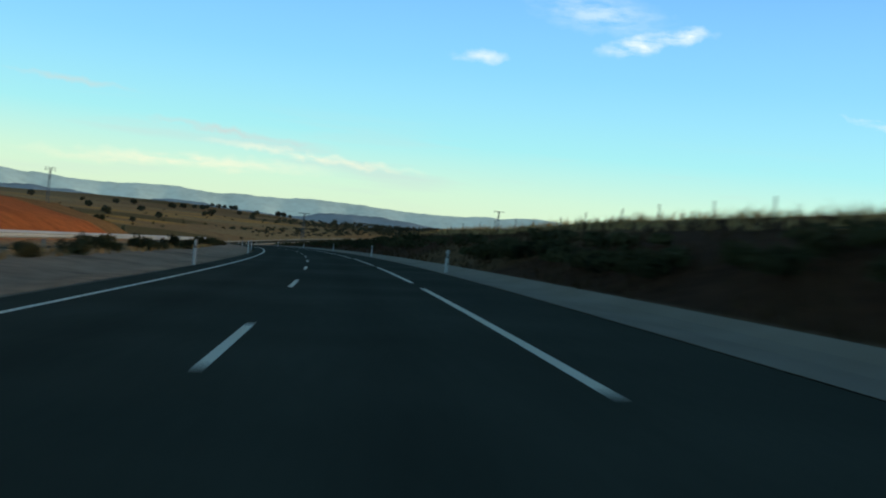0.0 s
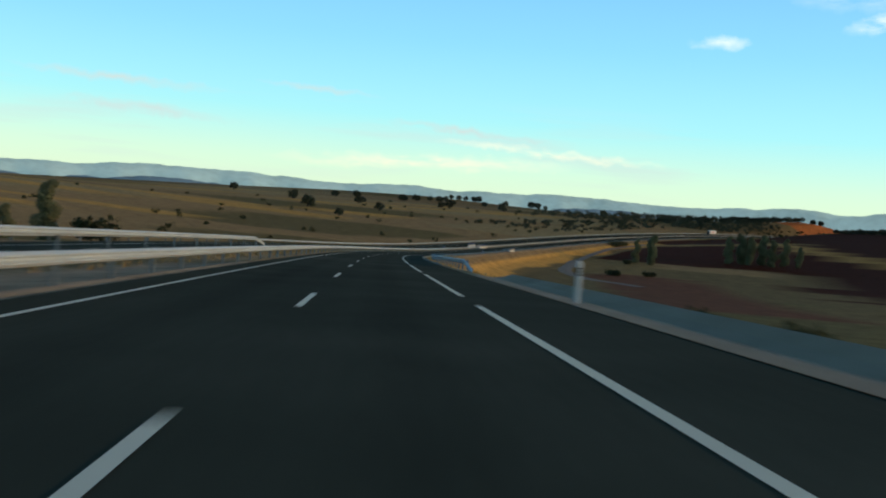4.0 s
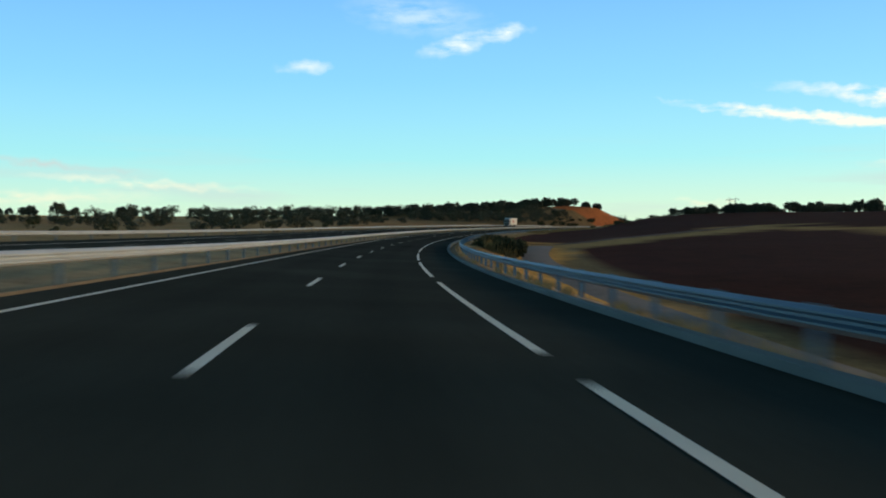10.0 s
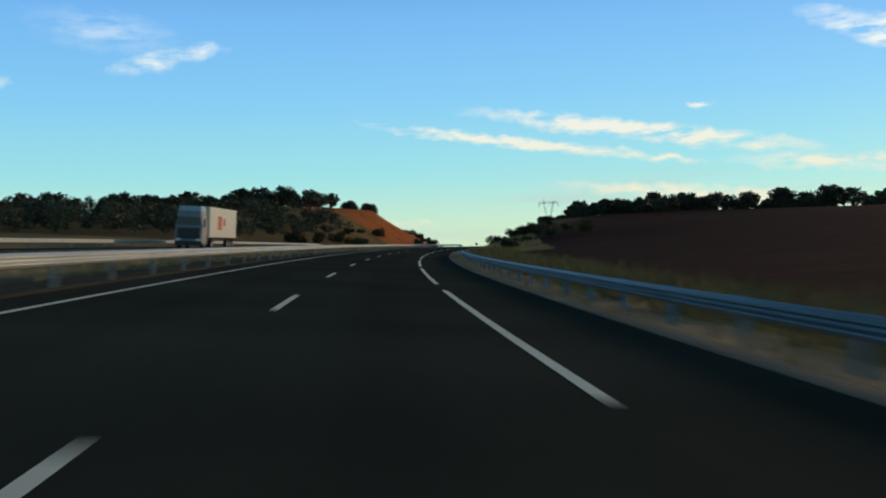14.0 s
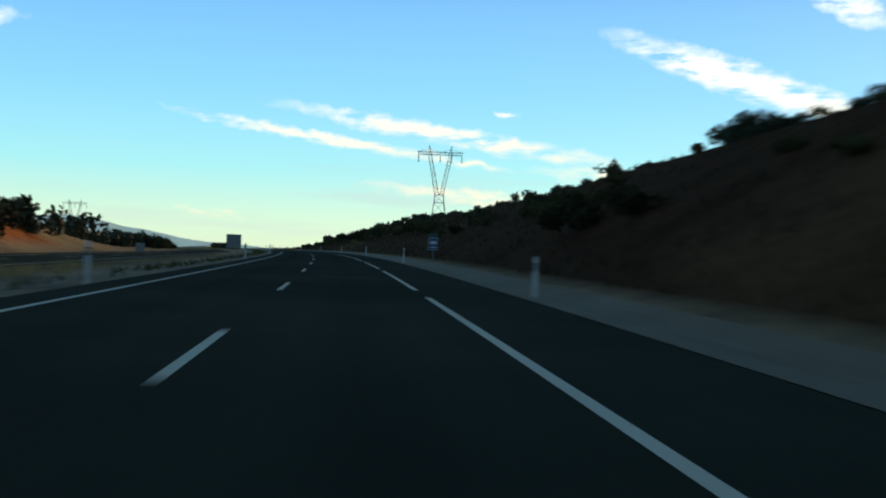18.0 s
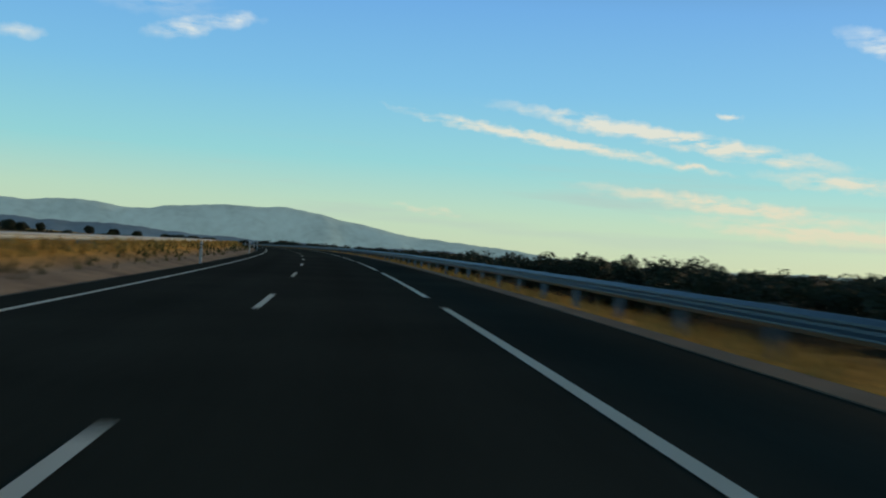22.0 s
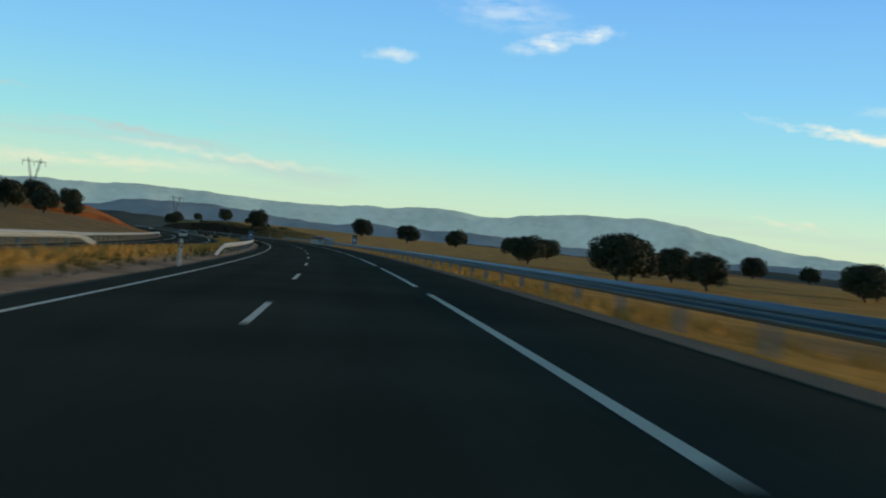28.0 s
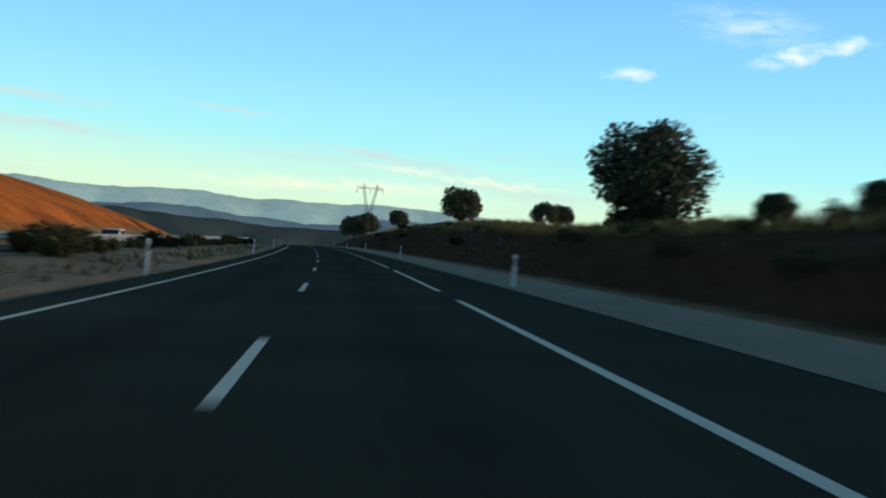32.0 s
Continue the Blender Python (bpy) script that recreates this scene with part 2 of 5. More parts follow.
# wheel tracks and the oil strip run along the lanes; brightness varies along the road
t = M_ASPHALT.node_tree
tone_attr = node(t, "ShaderNodeAttribute")
tone_attr.attribute_name = "wear_tone"
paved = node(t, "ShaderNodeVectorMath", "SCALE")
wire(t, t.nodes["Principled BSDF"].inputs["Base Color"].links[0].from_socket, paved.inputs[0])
wire(t, tone_attr.outputs["Fac"], paved.inputs["Scale"])
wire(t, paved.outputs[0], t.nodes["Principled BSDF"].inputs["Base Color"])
matt, grains = node(t, "ShaderNodeBsdfDiffuse"), node(t, "ShaderNodeMixShader")
wire(t, paved.outputs[0], matt.inputs["Color"])
grains.inputs[0].default_value = 0.28
wire(t, matt.outputs[0], grains.inputs[1])
wire(t, t.nodes["Principled BSDF"].outputs[0], grains.inputs[2])
wire(t, grains.outputs[0], t.nodes["Material Output"].inputs["Surface"])
M_PAINT = material("road paint", [(0.74, 0.72, 0.58), (0.90, 0.87, 0.72)], scale=0.8, rough=0.6, bump=0.05)
M_GRAVEL = material("pale gravel", [(0.15, 0.13, 0.10), (0.27, 0.24, 0.195)], scale=2, rough=1.0, bump=0.5)
M_GUTTER = material("concrete gutter", [(0.23, 0.20, 0.155), (0.35, 0.31, 0.25)], scale=3, rough=0.9, bump=0.2)
M_CONCRETE = material("concrete", [(0.26, 0.27, 0.22), (0.46, 0.46, 0.40), (0.62, 0.60, 0.53)], scale=1.5, rough=0.85, bump=0.15)
M_KERB = material("weathered kerb concrete", [(0.13, 0.16, 0.155), (0.26, 0.29, 0.275)], scale=2, rough=0.9, bump=0.2)
# two steel tones: dark blue for the right-hand rails, pale for the others
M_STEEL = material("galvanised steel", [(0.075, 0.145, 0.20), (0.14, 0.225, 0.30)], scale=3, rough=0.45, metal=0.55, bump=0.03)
M_STEEL_PALE = material("pale galvanised steel", [(0.42, 0.46, 0.46), (0.58, 0.61, 0.58)], scale=3, rough=0.5, metal=0.35, bump=0.03)
M_STEEL_DULL = material("dull steel", [(0.16, 0.18, 0.18), (0.26, 0.28, 0.27)], scale=2, rough=0.6, metal=0.3, bump=0.03)
M_STEEL_BLUE = material("blue painted steel", [(0.022, 0.05, 0.20), (0.045, 0.09, 0.32)], scale=2, rough=0.5, metal=0.2, bump=0.02)
M_LATTICE = material("lattice steel", [(0.10, 0.13, 0.16), (0.16, 0.19, 0.22)], scale=2, rough=0.6, metal=0.4, bump=0)
M_POST = material("white post plastic", [(0.52, 0.54, 0.52), (0.64, 0.65, 0.63)], scale=0.5, rough=0.5, bump=0)
M_BLACK = material("black band", [(0.015, 0.015, 0.017), (0.03, 0.03, 0.03)], scale=0.5, rough=0.5, bump=0)
M_LEAF = material("dark oak leaves", [(0.012, 0.020, 0.010), (0.028, 0.040, 0.018), (0.050, 0.060, 0.028)], scale=2.2, rough=0.7, bump=0, random=0.3)
M_POPLAR = material("poplar leaves", [(0.075, 0.09, 0.038), (0.17, 0.172, 0.08)], scale=2.0, rough=0.7, bump=0, random=0.3)
M_SHRUB = material("broom and scrub", [(0.018, 0.024, 0.012), (0.050, 0.055, 0.025), (0.09, 0.085, 0.04)], scale=1.4, rough=0.9, bump=0, random=0.4)
M_BARK = material("bark", [(0.04, 0.032, 0.026), (0.10, 0.085, 0.07)], scale=0.4, rough=0.95, bump=0.6)
# brown grass, its colour darkened further to match the shaded bank
M_BANKGRASS_SHADED = material("brown bank grass darkened for shade", [(0.045, 0.028, 0.016), (0.105, 0.066, 0.034)], scale=1.5, rough=0.9, bump=0, random=0.2)
M_STRAW = material("dry grass blades", [(0.30, 0.20, 0.085), (0.50, 0.355, 0.16)], scale=1.5, rough=0.9, bump=0, random=0.2)


# ---- making meshes ----
def mesh_of(name, verts, faces, mat, smooth=False):
    me = bpy.data.meshes.new(name)
    me.from_pydata([tuple(map(float, v)) for v in verts], [], faces)
    me.materials.append(mat)
    if smooth:
        me.polygons.foreach_set("use_smooth", [True] * len(me.polygons))
    me.update()
    return me


class Shape:
    """Gathers pieces of one mesh in road metres."""

    def __init__(self):
        self.v, self.f = [], []

    def add(self, verts, faces):
        n = len(self.v)
        self.v += [tuple(p) for p in verts]
        self.f += [tuple(i + n for i in q) for q in faces]
        return self

    def box(self, x0, y0, z0, x1, y1, z1, taper=0.0, bevel=0.0):
        """A box with an optional inset top and chamfered upright edges."""
        c = min(bevel, (x1 - x0) / 3, (y1 - y0) / 3)
        def ring(z, t):
            a, b, d, e = x0 + t, y0 + t, x1 - t, y1 - t
            if c <= 0:
                return [(a, b, z), (d, b, z), (d, e, z), (a, e, z)]
            return [(a + c, b, z), (d - c, b, z), (d, b + c, z), (d, e - c, z), (d - c, e, z), (a + c, e, z), (a, e - c, z), (a, b + c, z)]
        lo, hi = ring(z0, 0), ring(z1, taper)
        k = len(lo)
        return self.add(lo + hi, [tuple(range(k))[::-1], tuple(range(k, 2 * k))] + [(i, (i + 1) % k, k + (i + 1) % k, k + i) for i in range(k)])

    def tube(self, path, radii, sides=6, cap=True):
        rings = []
        path = [Vector(p) for p in path]
        for i, p in enumerate(path):
            d = (path[min(i + 1, len(path) - 1)] - path[max(i - 1, 0)]).normalized()
            a = d.orthogonal().normalized()
            b = d.cross(a)
            rings += [tuple(p + (a * math.cos(6.28319 * k / sides) + b * math.sin(6.28319 * k / sides)) * radii[i]) for k in range(sides)]
        f = [(i * sides + k, i * sides + (k + 1) % sides, (i + 1) * sides + (k + 1) % sides, (i + 1) * sides + k) for i in range(len(path) - 1) for k in range(sides)]
        if cap:
            f += [tuple(range(sides))[::-1], tuple(range((len(path) - 1) * sides, len(path) * sides))]
        return self.add(rings, f)

    def bar(self, a, b, w):
        return self.tube([a, b], [w, w], 4)

    def mesh(self, name, mat, smooth=False):
        return mesh_of(name, [(x * S, y * S, z * S) for x, y, z in self.v], self.f, mat, smooth)


def thing(name, label, category, group="", kind=""):
    return tagged(new(name), label, category, group, kind)


def part(name, shape, mat, parent, label="", smooth=False):
    ob = new(name, shape.mesh(name, mat, smooth) if isinstance(shape, Shape) else shape)
    ob.parent = parent
    return tagged(ob, label) if label else ob


# ---- the lie of the land: heights over the road at stations along it ----
RU = [5.85, 7.2, 9.5, 14, 22, 40, 80, 160, 320, 640, 1300, 2600]
RIGHT = {}


def right_side(s, *heights):
    RIGHT[s] = heights


right_side(-400, 0, -.1, 0, 1.8, 4.2, 5, 5, 4, 0, -4, -8, -10)
right_side(0, 0, -.1, 0.1, 1.8, 4.0, 4.6, 4.6, 4, 0, -4, -6, 0)
right_side(150, 0, -.1, 0.1, 2.0, 4.3, 4.5, 3.5, 1, -2, -5, -4, 3)
right_side(205, 0, -.1, 0.1, 1.4, 2.6, 2.7, 1.8, -1, -4, -6, -2, 6)
right_side(260, 0, -.1, 0, 0.8, 1.4, 1.2, 0, -4, -6, -6, 2, 10)
right_side(330, 0, -.1, -.1, -.3, -.8, -1.5, -3, -5, -6, -4, 4, 12)
right_side(450, 0, -.15, -.7, -3, -5, -6, -6.5, -7, -5, 2, 12, 22)
right_side(620, 0, -.15, -.8, -3.5, -6, -6.5, -6.5, -6.5, -4, 5, 16, 25)
right_side(800, 0, -.15, -.8, -3.4, -5, -5.5, -5.5, -5, 0, 9, 18, 25)
right_side(950, 0, -.15, -.8, -3.2, -5, -5.3, -5, -3.5, 0, 8, 14, 18)
right_side(1120, 0, -.15, -.5, -1.5, -2, -2, -1.5, 0, 3, 7, 10, 14)
right_side(1300, 0, -.15, -.3, -.6, -.6, 0, 1.5, 3, 5, 8, 10, 12)
right_side(1410, 0, -.1, 0, .2, .8, 2, 3.5, 5, 6, 8, 9, 10)
right_side(1480, 0, -.1, .2, 1.6, 3.6, 4.6, 5.5, 6, 6, 7, 8, 6)
right_side(1560, 0, -.1, .3, 2.6, 6.5, 7.6, 8, 7, 6, 6, 6, 4)
right_side(1650, 0, -.1, .3, 3.0, 7.9, 9.2, 8.8, 7, 6, 6, 4, 0)
right_side(1760, 0, -.1, .3, 2.6, 6.5, 7.6, 7.2, 6, 5, 4, 2, -5)
right_side(1890, 0, -.1, .2, 2.6, 5.8, 6.8, 6.5, 5, 3, 0, -5, -10)
right_side(1950, 0, -.1, 0, 1.2, 3.3, 4.2, 4, 2.5, -1, -4, -8, -14)
right_side(2010, 0, -.15, -.2, .2, 2.0, 3.6, 3.6, 1.5, -2, -5, -10, -16)
right_side(2065, 0, -.15, -.75, -2.2, -3.2, -3.3, -3.4, -4, -5, -7, -12, -20)
right_side(2300, 0, -.15, -.8, -2.4, -3.3, -3.4, -3.6, -4.2, -5.5, -9, -16, -26)
right_side(2560, 0, -.15, -.3, -.8, -1.2, -1.5, -2, -3, -5, -10, -20, -32)
right_side(2740, 0, -.15, -.3, -.8, -1.0, -1.0, -1.0, -1.2, -3, -10, -22, -36)
right_side(2840, 0, -.1, -.1, 0.2, .4, .4, .2, -.2, -3, -10, -24, -40)
right_side(2875, 0, -.1, .0, .5, .9, .9, .7, .3, -2.5, -10, -24, -40)
right_side(2935, 0, -.1, .2, 1.9, 3.2, 3, 2.2, 1.2, -2, -10, -26, -44)
right_side(3010, 0, -.1, .3, 2.2, 3.9, 3.9, 3.4, 2.2, -1, -10, -26, -44)
right_side(3060, 0, -.1, .3, 2.5, 5.0, 5.3, 5.0, 4.0, 1, -9, -26, -44)
right_side(3110, 0, -.1, .3, 2.7, 5.7, 6.4, 6.2, 5.2, 2, -8, -26, -44)
right_side(3190, 0, -.1, .3, 2.7, 6.0, 7.2, 7.2, 6.2, 3, -8, -27, -45)
right_side(3290, 0, -.1, .2, 2.4, 5.6, 7.2, 7.4, 6.5, 3, -9, -28, -46)
right_side(3500, -3, -3, -3, -3, -3, -4, -6, -9, -14, -22, -34, -48)
right_side(9000, -40, -40, -40, -40, -40, -40, -40, -40, -40, -40, -40, -40)
LU = [4.45, 5.4, 8, 11.4, 22.6, 25, 30, 42, 60, 100, 180, 320, 640, 1300, 2600]
LEFT = {}


def left_side(s, *heights):
    LEFT[s] = heights


left_side(-400, 0, -.1, .2, .35, -.2, -.2, 1.2, 2.5, 2.5, 2, 0, -2, -2, -2, 0)
left_side(0, 0, -.1, .2, .35, -.2, 0, 1.6, 2.6, 2.6, 2, 0, 0, 6, 14, 18)
left_side(250, 0, -.1, .2, .35, -.2, 0, 2.8, 5.6, 6, 4, 0, 3, 14, 22, 24)
left_side(340, 0, -.1, .2, .35, -.2, 0, 2.6, 5.4, 6, 4, 0, 3, 17, 26, 26)
left_side(410, 0, -.1, -.4, -.2, -.2, 0, 1.6, 3, 3.4, 2, -1, 4, 19, 28, 28)
left_side(480, 0, -.1, -.5, -.3, -.3, -.6, -2, -3, -3.5, -3, -1, 7, 22, 30, 28)
left_side(650, 0, -.1, -.6, -.3, -.3, -.8, -2.5, -4, -4, -3, 0, 9, 24, 31, 28)
left_side(900, 0, -.1, -.6, -.3, -.3, -.8, -2, -3, -2.5, -1, 2, 9, 19, 26, 26)
left_side(1150, 0, -.1, -.5, -.3, -.3, -.5, -1, -1, 0, 2, 4, 8, 12, 14, 14)
left_side(1380, 0, -.1, -.4, -.2, -.2, -.2, .3, 1, 2, 4, 6, 9, 12, 13, 12)
left_side(1520, 0, -.1, -.3, -.2, -.2, .2, 1.5, 4, 6, 8, 8, 9, 12, 12, 10)
left_side(1610, 0, -.1, -.3, -.2, -.2, .5, 4, 11, 14, 12, 10, 9, 13, 11, 8)
left_side(1680, 0, -.1, -.3, -.2, -.2, .6, 5, 14.2, 16, 12, 9, 8, 16, 14, 6)
left_side(1730, 0, -.1, -.3, -.2, -.2, .6, 4.6, 10.8, 11.6, 8, 5, 6, 17, 14, 4)
left_side(1780, 0, -.1, -.3, -.2, -.2, .3, 2, 3.2, 3, 2, 1, 4, 14, 12, 2)
left_side(1815, 0, -.1, -.3, -.2, -.2, 0, .2, .6, .8, .5, 1, 4, 14, 12, 2)
left_side(1950, 0, -.1, .1, .1, -.2, -.2, -.3, -.3, -.4, -.6, -1.4, -4, -8, -10, -12)
left_side(2010, 0, -.1, .8, .3, -.2, -.2, -.3, -.3, -.4, -.6, -1.4, -4, -8, -11, -13)
left_side(2300, 0, -.1, .8, .3, -.2, -.2, -.2, -.2, -.3, -.6, -1.6, -4, -10, -16, -22)
left_side(2360, 0, -.1, .35, .2, -.2, -.2, -.1, -.1, -.2, -.5, -1.5, -4, -10, -17, -23)
left_side(2540, 0, -.1, .5, .3, -.2, -.2, 0, .2, .2, 0, -1.3, -4, -11, -19, -28)
left_side(2625, 0, -.1, .3, .2, -.2, -.2, 0, .3, .4, .2, -1.2, -4, -11, -20, -31)
left_side(2700, 0, -.1, -.3, -.2, -.2, -.2, .1, .5, .6, .4, -1, -4, -12, -22, -34)
left_side(2830, 0, -.1, -.3, -.2, -.2, 0, .8, 2.0, 2.6, 3, 1, -4, -14, -26, -40)
left_side(2950, 0, -.1, .25, .2, -.2, 0, .8, 2.2, 3.0, 3, 1, -4, -14, -27, -41)
left_side(3045, 0, -.1, .25, .2, -.2, .1, 3.2, 7.5, 9, 7, 1, -5, -16, -30, -44)
left_side(3130, 0, -.1, -.3, -.2, -.2, 0, 2.6, 5.6, 6.5, 5, 0, -6, -16, -30, -44)
left_side(3195, 0, -.1, -.3, -.2, -.2, -.2, -.4, -1, -1.4, -2, -5, -9, -17, -31, -45)
left_side(3250, 0, -.1, -.3, -.2, -.2, -.5, -1, -2, -2.4, -3, -4, -8, -18, -32, -46)
left_side(3600, -5, -5, -5, -5, -5, -6, -7, -9, -11, -14, -18, -22, -28, -38, -50)
left_side(9000, -40, -40, -40, -40, -40, -40, -40, -40, -40, -40, -40, -40, -40, -40, -40)
RS, RT = np.array(list(RIGHT), float), np.array(list(RIGHT.values()))
LS, LT = np.array(list(LEFT), float), np.array(list(LEFT.values()))
wide = np.exp(-0.5 * (np.arange(-160, 161) * DS / 330) ** 2)
wide /= wide.sum()
def widen(v):
    return np.convolve(np.pad(v, 160, mode="edge"), wide, "valid")
hd_far, z_far = widen(hd), widen(MID[:, 2])


def ease(x):
    x = np.clip(x, 0, 1)
    return x * x * (3 - 2 * x)


def wobble(x, y, seed):
    """Smooth bumps from a few waves."""
    r = np.random.RandomState(seed)
    out = 0
    for k in range(7):
        a, f, p = r.uniform(0, 6.28), r.uniform(0.5, 2.2), r.uniform(0, 6.28)
        out = out + np.sin((x * math.cos(a) + y * math.sin(a)) * f + p) / 7 * 1.8
    return out


def land(s, u):
    """A place on the ground beside the road, in scene metres, bare of furniture."""
    s, u = np.broadcast_arrays(np.asarray(s, float), np.asarray(u, float))
    sc = np.clip(s, S0, S1)
    w = np.abs(u)
    h = np.empty(s.shape)
    flat_s, flat_u, flat_h = s.ravel(), u.ravel(), h.reshape(-1)
    for side, us, ss, table in ((1, RU, RS, RT), (-1, LU, LS, LT)):
        sel = np.where((flat_u >= 0) if side > 0 else (flat_u < 0))[0]
        if not len(sel):
            continue
        q, a = flat_s[sel], np.abs(flat_u[sel])
        cols = np.stack([np.interp(q, ss, table[:, k]) for k in range(len(us))], 1)
        j = np.clip(np.searchsorted(us, a) - 1, 0, len(us) - 2)
        lo, hi = np.array(us)[j], np.array(us)[j + 1]
        t = np.clip((a - lo) / (hi - lo), 0, 1)
        r = np.arange(len(sel))
        flat_h[sel] = cols[r, j] * (1 - t) + cols[r, j + 1] * t
    near = along(MID, sc)
    a, af = along(hd, sc), along(hd_far, sc)
    cut = 60.0
    un, uf = np.clip(u, -cut, cut), u - np.clip(u, -cut, cut)
    over = s - sc
    x = near[..., 0] + np.cos(a) * un + np.cos(af) * uf - np.sin(a) * over
    y = near[..., 1] + np.sin(a) * un + np.sin(af) * uf + np.cos(a) * over
    b = along(bk, sc)
    edge = np.clip(u, -22.6, 7.2)
    fade = 1 - ease((w - 24) / 40)
    k = ease((w - 60) / 400)
    z = near[..., 2] * (1 - k) + along(z_far, sc) * k - edge * np.sin(b) * fade + h
    z = z + wobble(x / 130, y / 130, 3) * 1.3 * ease((w - 40) / 120) + wobble(x / 14, y / 14, 5) * 0.22 * ease((w - 9) / 12) * (u > 0) + wobble(x / 14, y / 14, 6) * 0.22 * ease((w - 25) / 10) * (u < 0)
    z = z - 0.05 * np.clip(over, 0, 900) * (over > 0)
    z = z + wobble(x / 600, y / 600, 9) * 3.0 * ease((w - 300) / 500)
    return np.stack([x, y, z], -1) * S


def stand(s, u, turn=0.0, size=1.0, sink=0.0, lean=0.0):
    """Pose of a thing on the ground, upright, with its front along the road."""
    p = land(s, u)
    a = math.degrees(float(along(hd, np.clip(s, S0, S1)))) + turn
    return pose(float(p[0]), float(p[1]), float(p[2]) - sink * S, lean, 0, a) @ Matrix.Scale(size, 4)


def sown(r, s0, s1, u0, u1):
    return r.uniform(s0, s1), r.uniform(u0, u1)


# ---- ground sheet, coloured by what grows or lies there, some of it shade-darkened ----
GOLD = (0.66, 0.37, 0.085)
# bank colour is darkened for slopes that face away from the sun
STRAW, DUST, BROWN, RED, ORANGE, BANK_SHADED, OLIVE, RUST = (0.56, 0.33, 0.095), (0.36, 0.27, 0.18), (0.29, 0.19, 0.09), (0.055, 0.015, 0.008), (0.60, 0.19, 0.045), (0.075, 0.038, 0.021), (0.15, 0.115, 0.05), (0.40, 0.135, 0.045)


def cover(s, u, x, y):
    c = np.empty(s.shape + (3,))
    n = wobble(x / 60, y / 60, 21)
    n2 = wobble(x / 22, y / 22, 22)
    def put(mask, col):
        c[mask] = col
    # far country
    put(np.ones(s.shape, bool), BROWN)
    put((n > 0.25), (0.30, 0.22, 0.11))
    put((n < -0.45), OLIVE)
    R, L = u > 0, u < 0
    put(R & (s < 330) & (u > 60), OLIVE)
    put(R & (s > 300) & (s < 1420) & (u > 22 + 6 * n2), (0.19, 0.145, 0.07))
    put(R & (s > 330) & (s < 960) & (u > 135 + 14 * n2), RED)
    put(R & (s >= 940 + 15 * n2) & (s < 1440) & (u > 46 + 8 * n2), RED)
    put(R & (s > 500) & (s < 1050) & (u > 120) & (np.abs(u - 185 - 30 * n - (s - 700) * 0.15) < 12), STRAW)
    put(R & (s > 900) & (s < 965 + 8 * n2) & (u > 30) & (u < 130), (0.33, 0.235, 0.12))
    put(R & (s > 965 + 8 * n2) & (s < 1160) & (u > 27) & (u < 220), RED)
    put(R & (s > 800) & (s < 960) & (u > 26 + 4 * n2) & (u < 60 + 8 * n2), (0.25, 0.18, 0.08))
    put(R & (s > 420) & (s < 660) & (u > 30) & (u < 90 + 10 * n2), (0.17, 0.145, 0.065))
    put(R & (s > 560) & (s < 810) & (u > 48 + 4 * n2) & (u < 86 + 6 * n2), (0.17, 0.08, 0.048))
    put(R & (s > 1000) & (s < 1290) & (np.abs(u - 230 + 0.55 * (s - 1000) - 8 * n2) < 17), (0.42, 0.26, 0.09))
    put(R & (s > 300) & (s < 1420) & (u <= 22 + 5 * n2), STRAW)
    # RED is darkened wherever it is used, for the shadow over this field
    put(R & (s > 1160) & (s < 1440) & (u > 12 + 1.5 * n2) & (u < 70), RED)
    put(R & (s > 1160) & (s < 1440) & (u <= 12 + 1.5 * n2) & (u > 8), (0.22, 0.155, 0.065))
    put(R & (s > 1118) & (s < 1300) & (np.abs(u - 22 - (s - 1130) * 0.42 - 3 * n2) < 8), (0.36, 0.25, 0.095))
    put(R & (s >= 1440) & (s < 1600) & (u > 34 + 6 * n2) & (u < 200), RED)
    put(R & (s >= 1440) & (s < 2040) & (u < 34), BANK_SHADED)
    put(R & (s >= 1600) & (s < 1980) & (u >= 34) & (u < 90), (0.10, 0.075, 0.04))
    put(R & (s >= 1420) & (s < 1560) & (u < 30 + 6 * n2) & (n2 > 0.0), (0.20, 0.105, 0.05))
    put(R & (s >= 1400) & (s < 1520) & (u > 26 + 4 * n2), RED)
    # paler spots, held down to suit the shade painted into the bank
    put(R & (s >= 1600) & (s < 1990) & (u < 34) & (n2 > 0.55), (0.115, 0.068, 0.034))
    put(R & (s < 290) & (u < 40), BANK_SHADED)
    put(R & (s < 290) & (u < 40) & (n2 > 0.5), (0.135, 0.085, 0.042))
    put(R & (s > 2045) & (s < 2850), STRAW)
    put(R & (s > 1960) & (s <= 2045) & (u < 12), STRAW)
    put(R & (s > 2045) & (s < 2790) & (n2 < -0.5), (0.30, 0.21, 0.10))
    # ground below the oak wood is coloured much darker than the straw
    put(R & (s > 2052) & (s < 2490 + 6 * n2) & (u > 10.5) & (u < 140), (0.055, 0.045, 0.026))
    put(R & (s >= 2850) & (u < 20), (0.32, 0.22, 0.085))
    put(R & (s >= 2905 + 8 * n2) & (u < 22), BANK_SHADED)
    put(R & (s >= 2790) & (u >= 20) & (u < 200), (0.54, 0.34, 0.12))
    put(R & (s > 430) & (s < 1410) & (u < 12), (0.27, 0.19, 0.10))
    put(R & (u < 8.3) & (u >= 5.85), DUST)
    put(R & (s > 1990) & (s < 2848) & (u >= 6.35 + 0.25 * n2) & (u < 10.8), GOLD)
    put(R & (s > 1270) & (s < 1425) & (u >= 8.3) & (u < 12.5 + 1.5 * n2), (0.40, 0.29, 0.11))
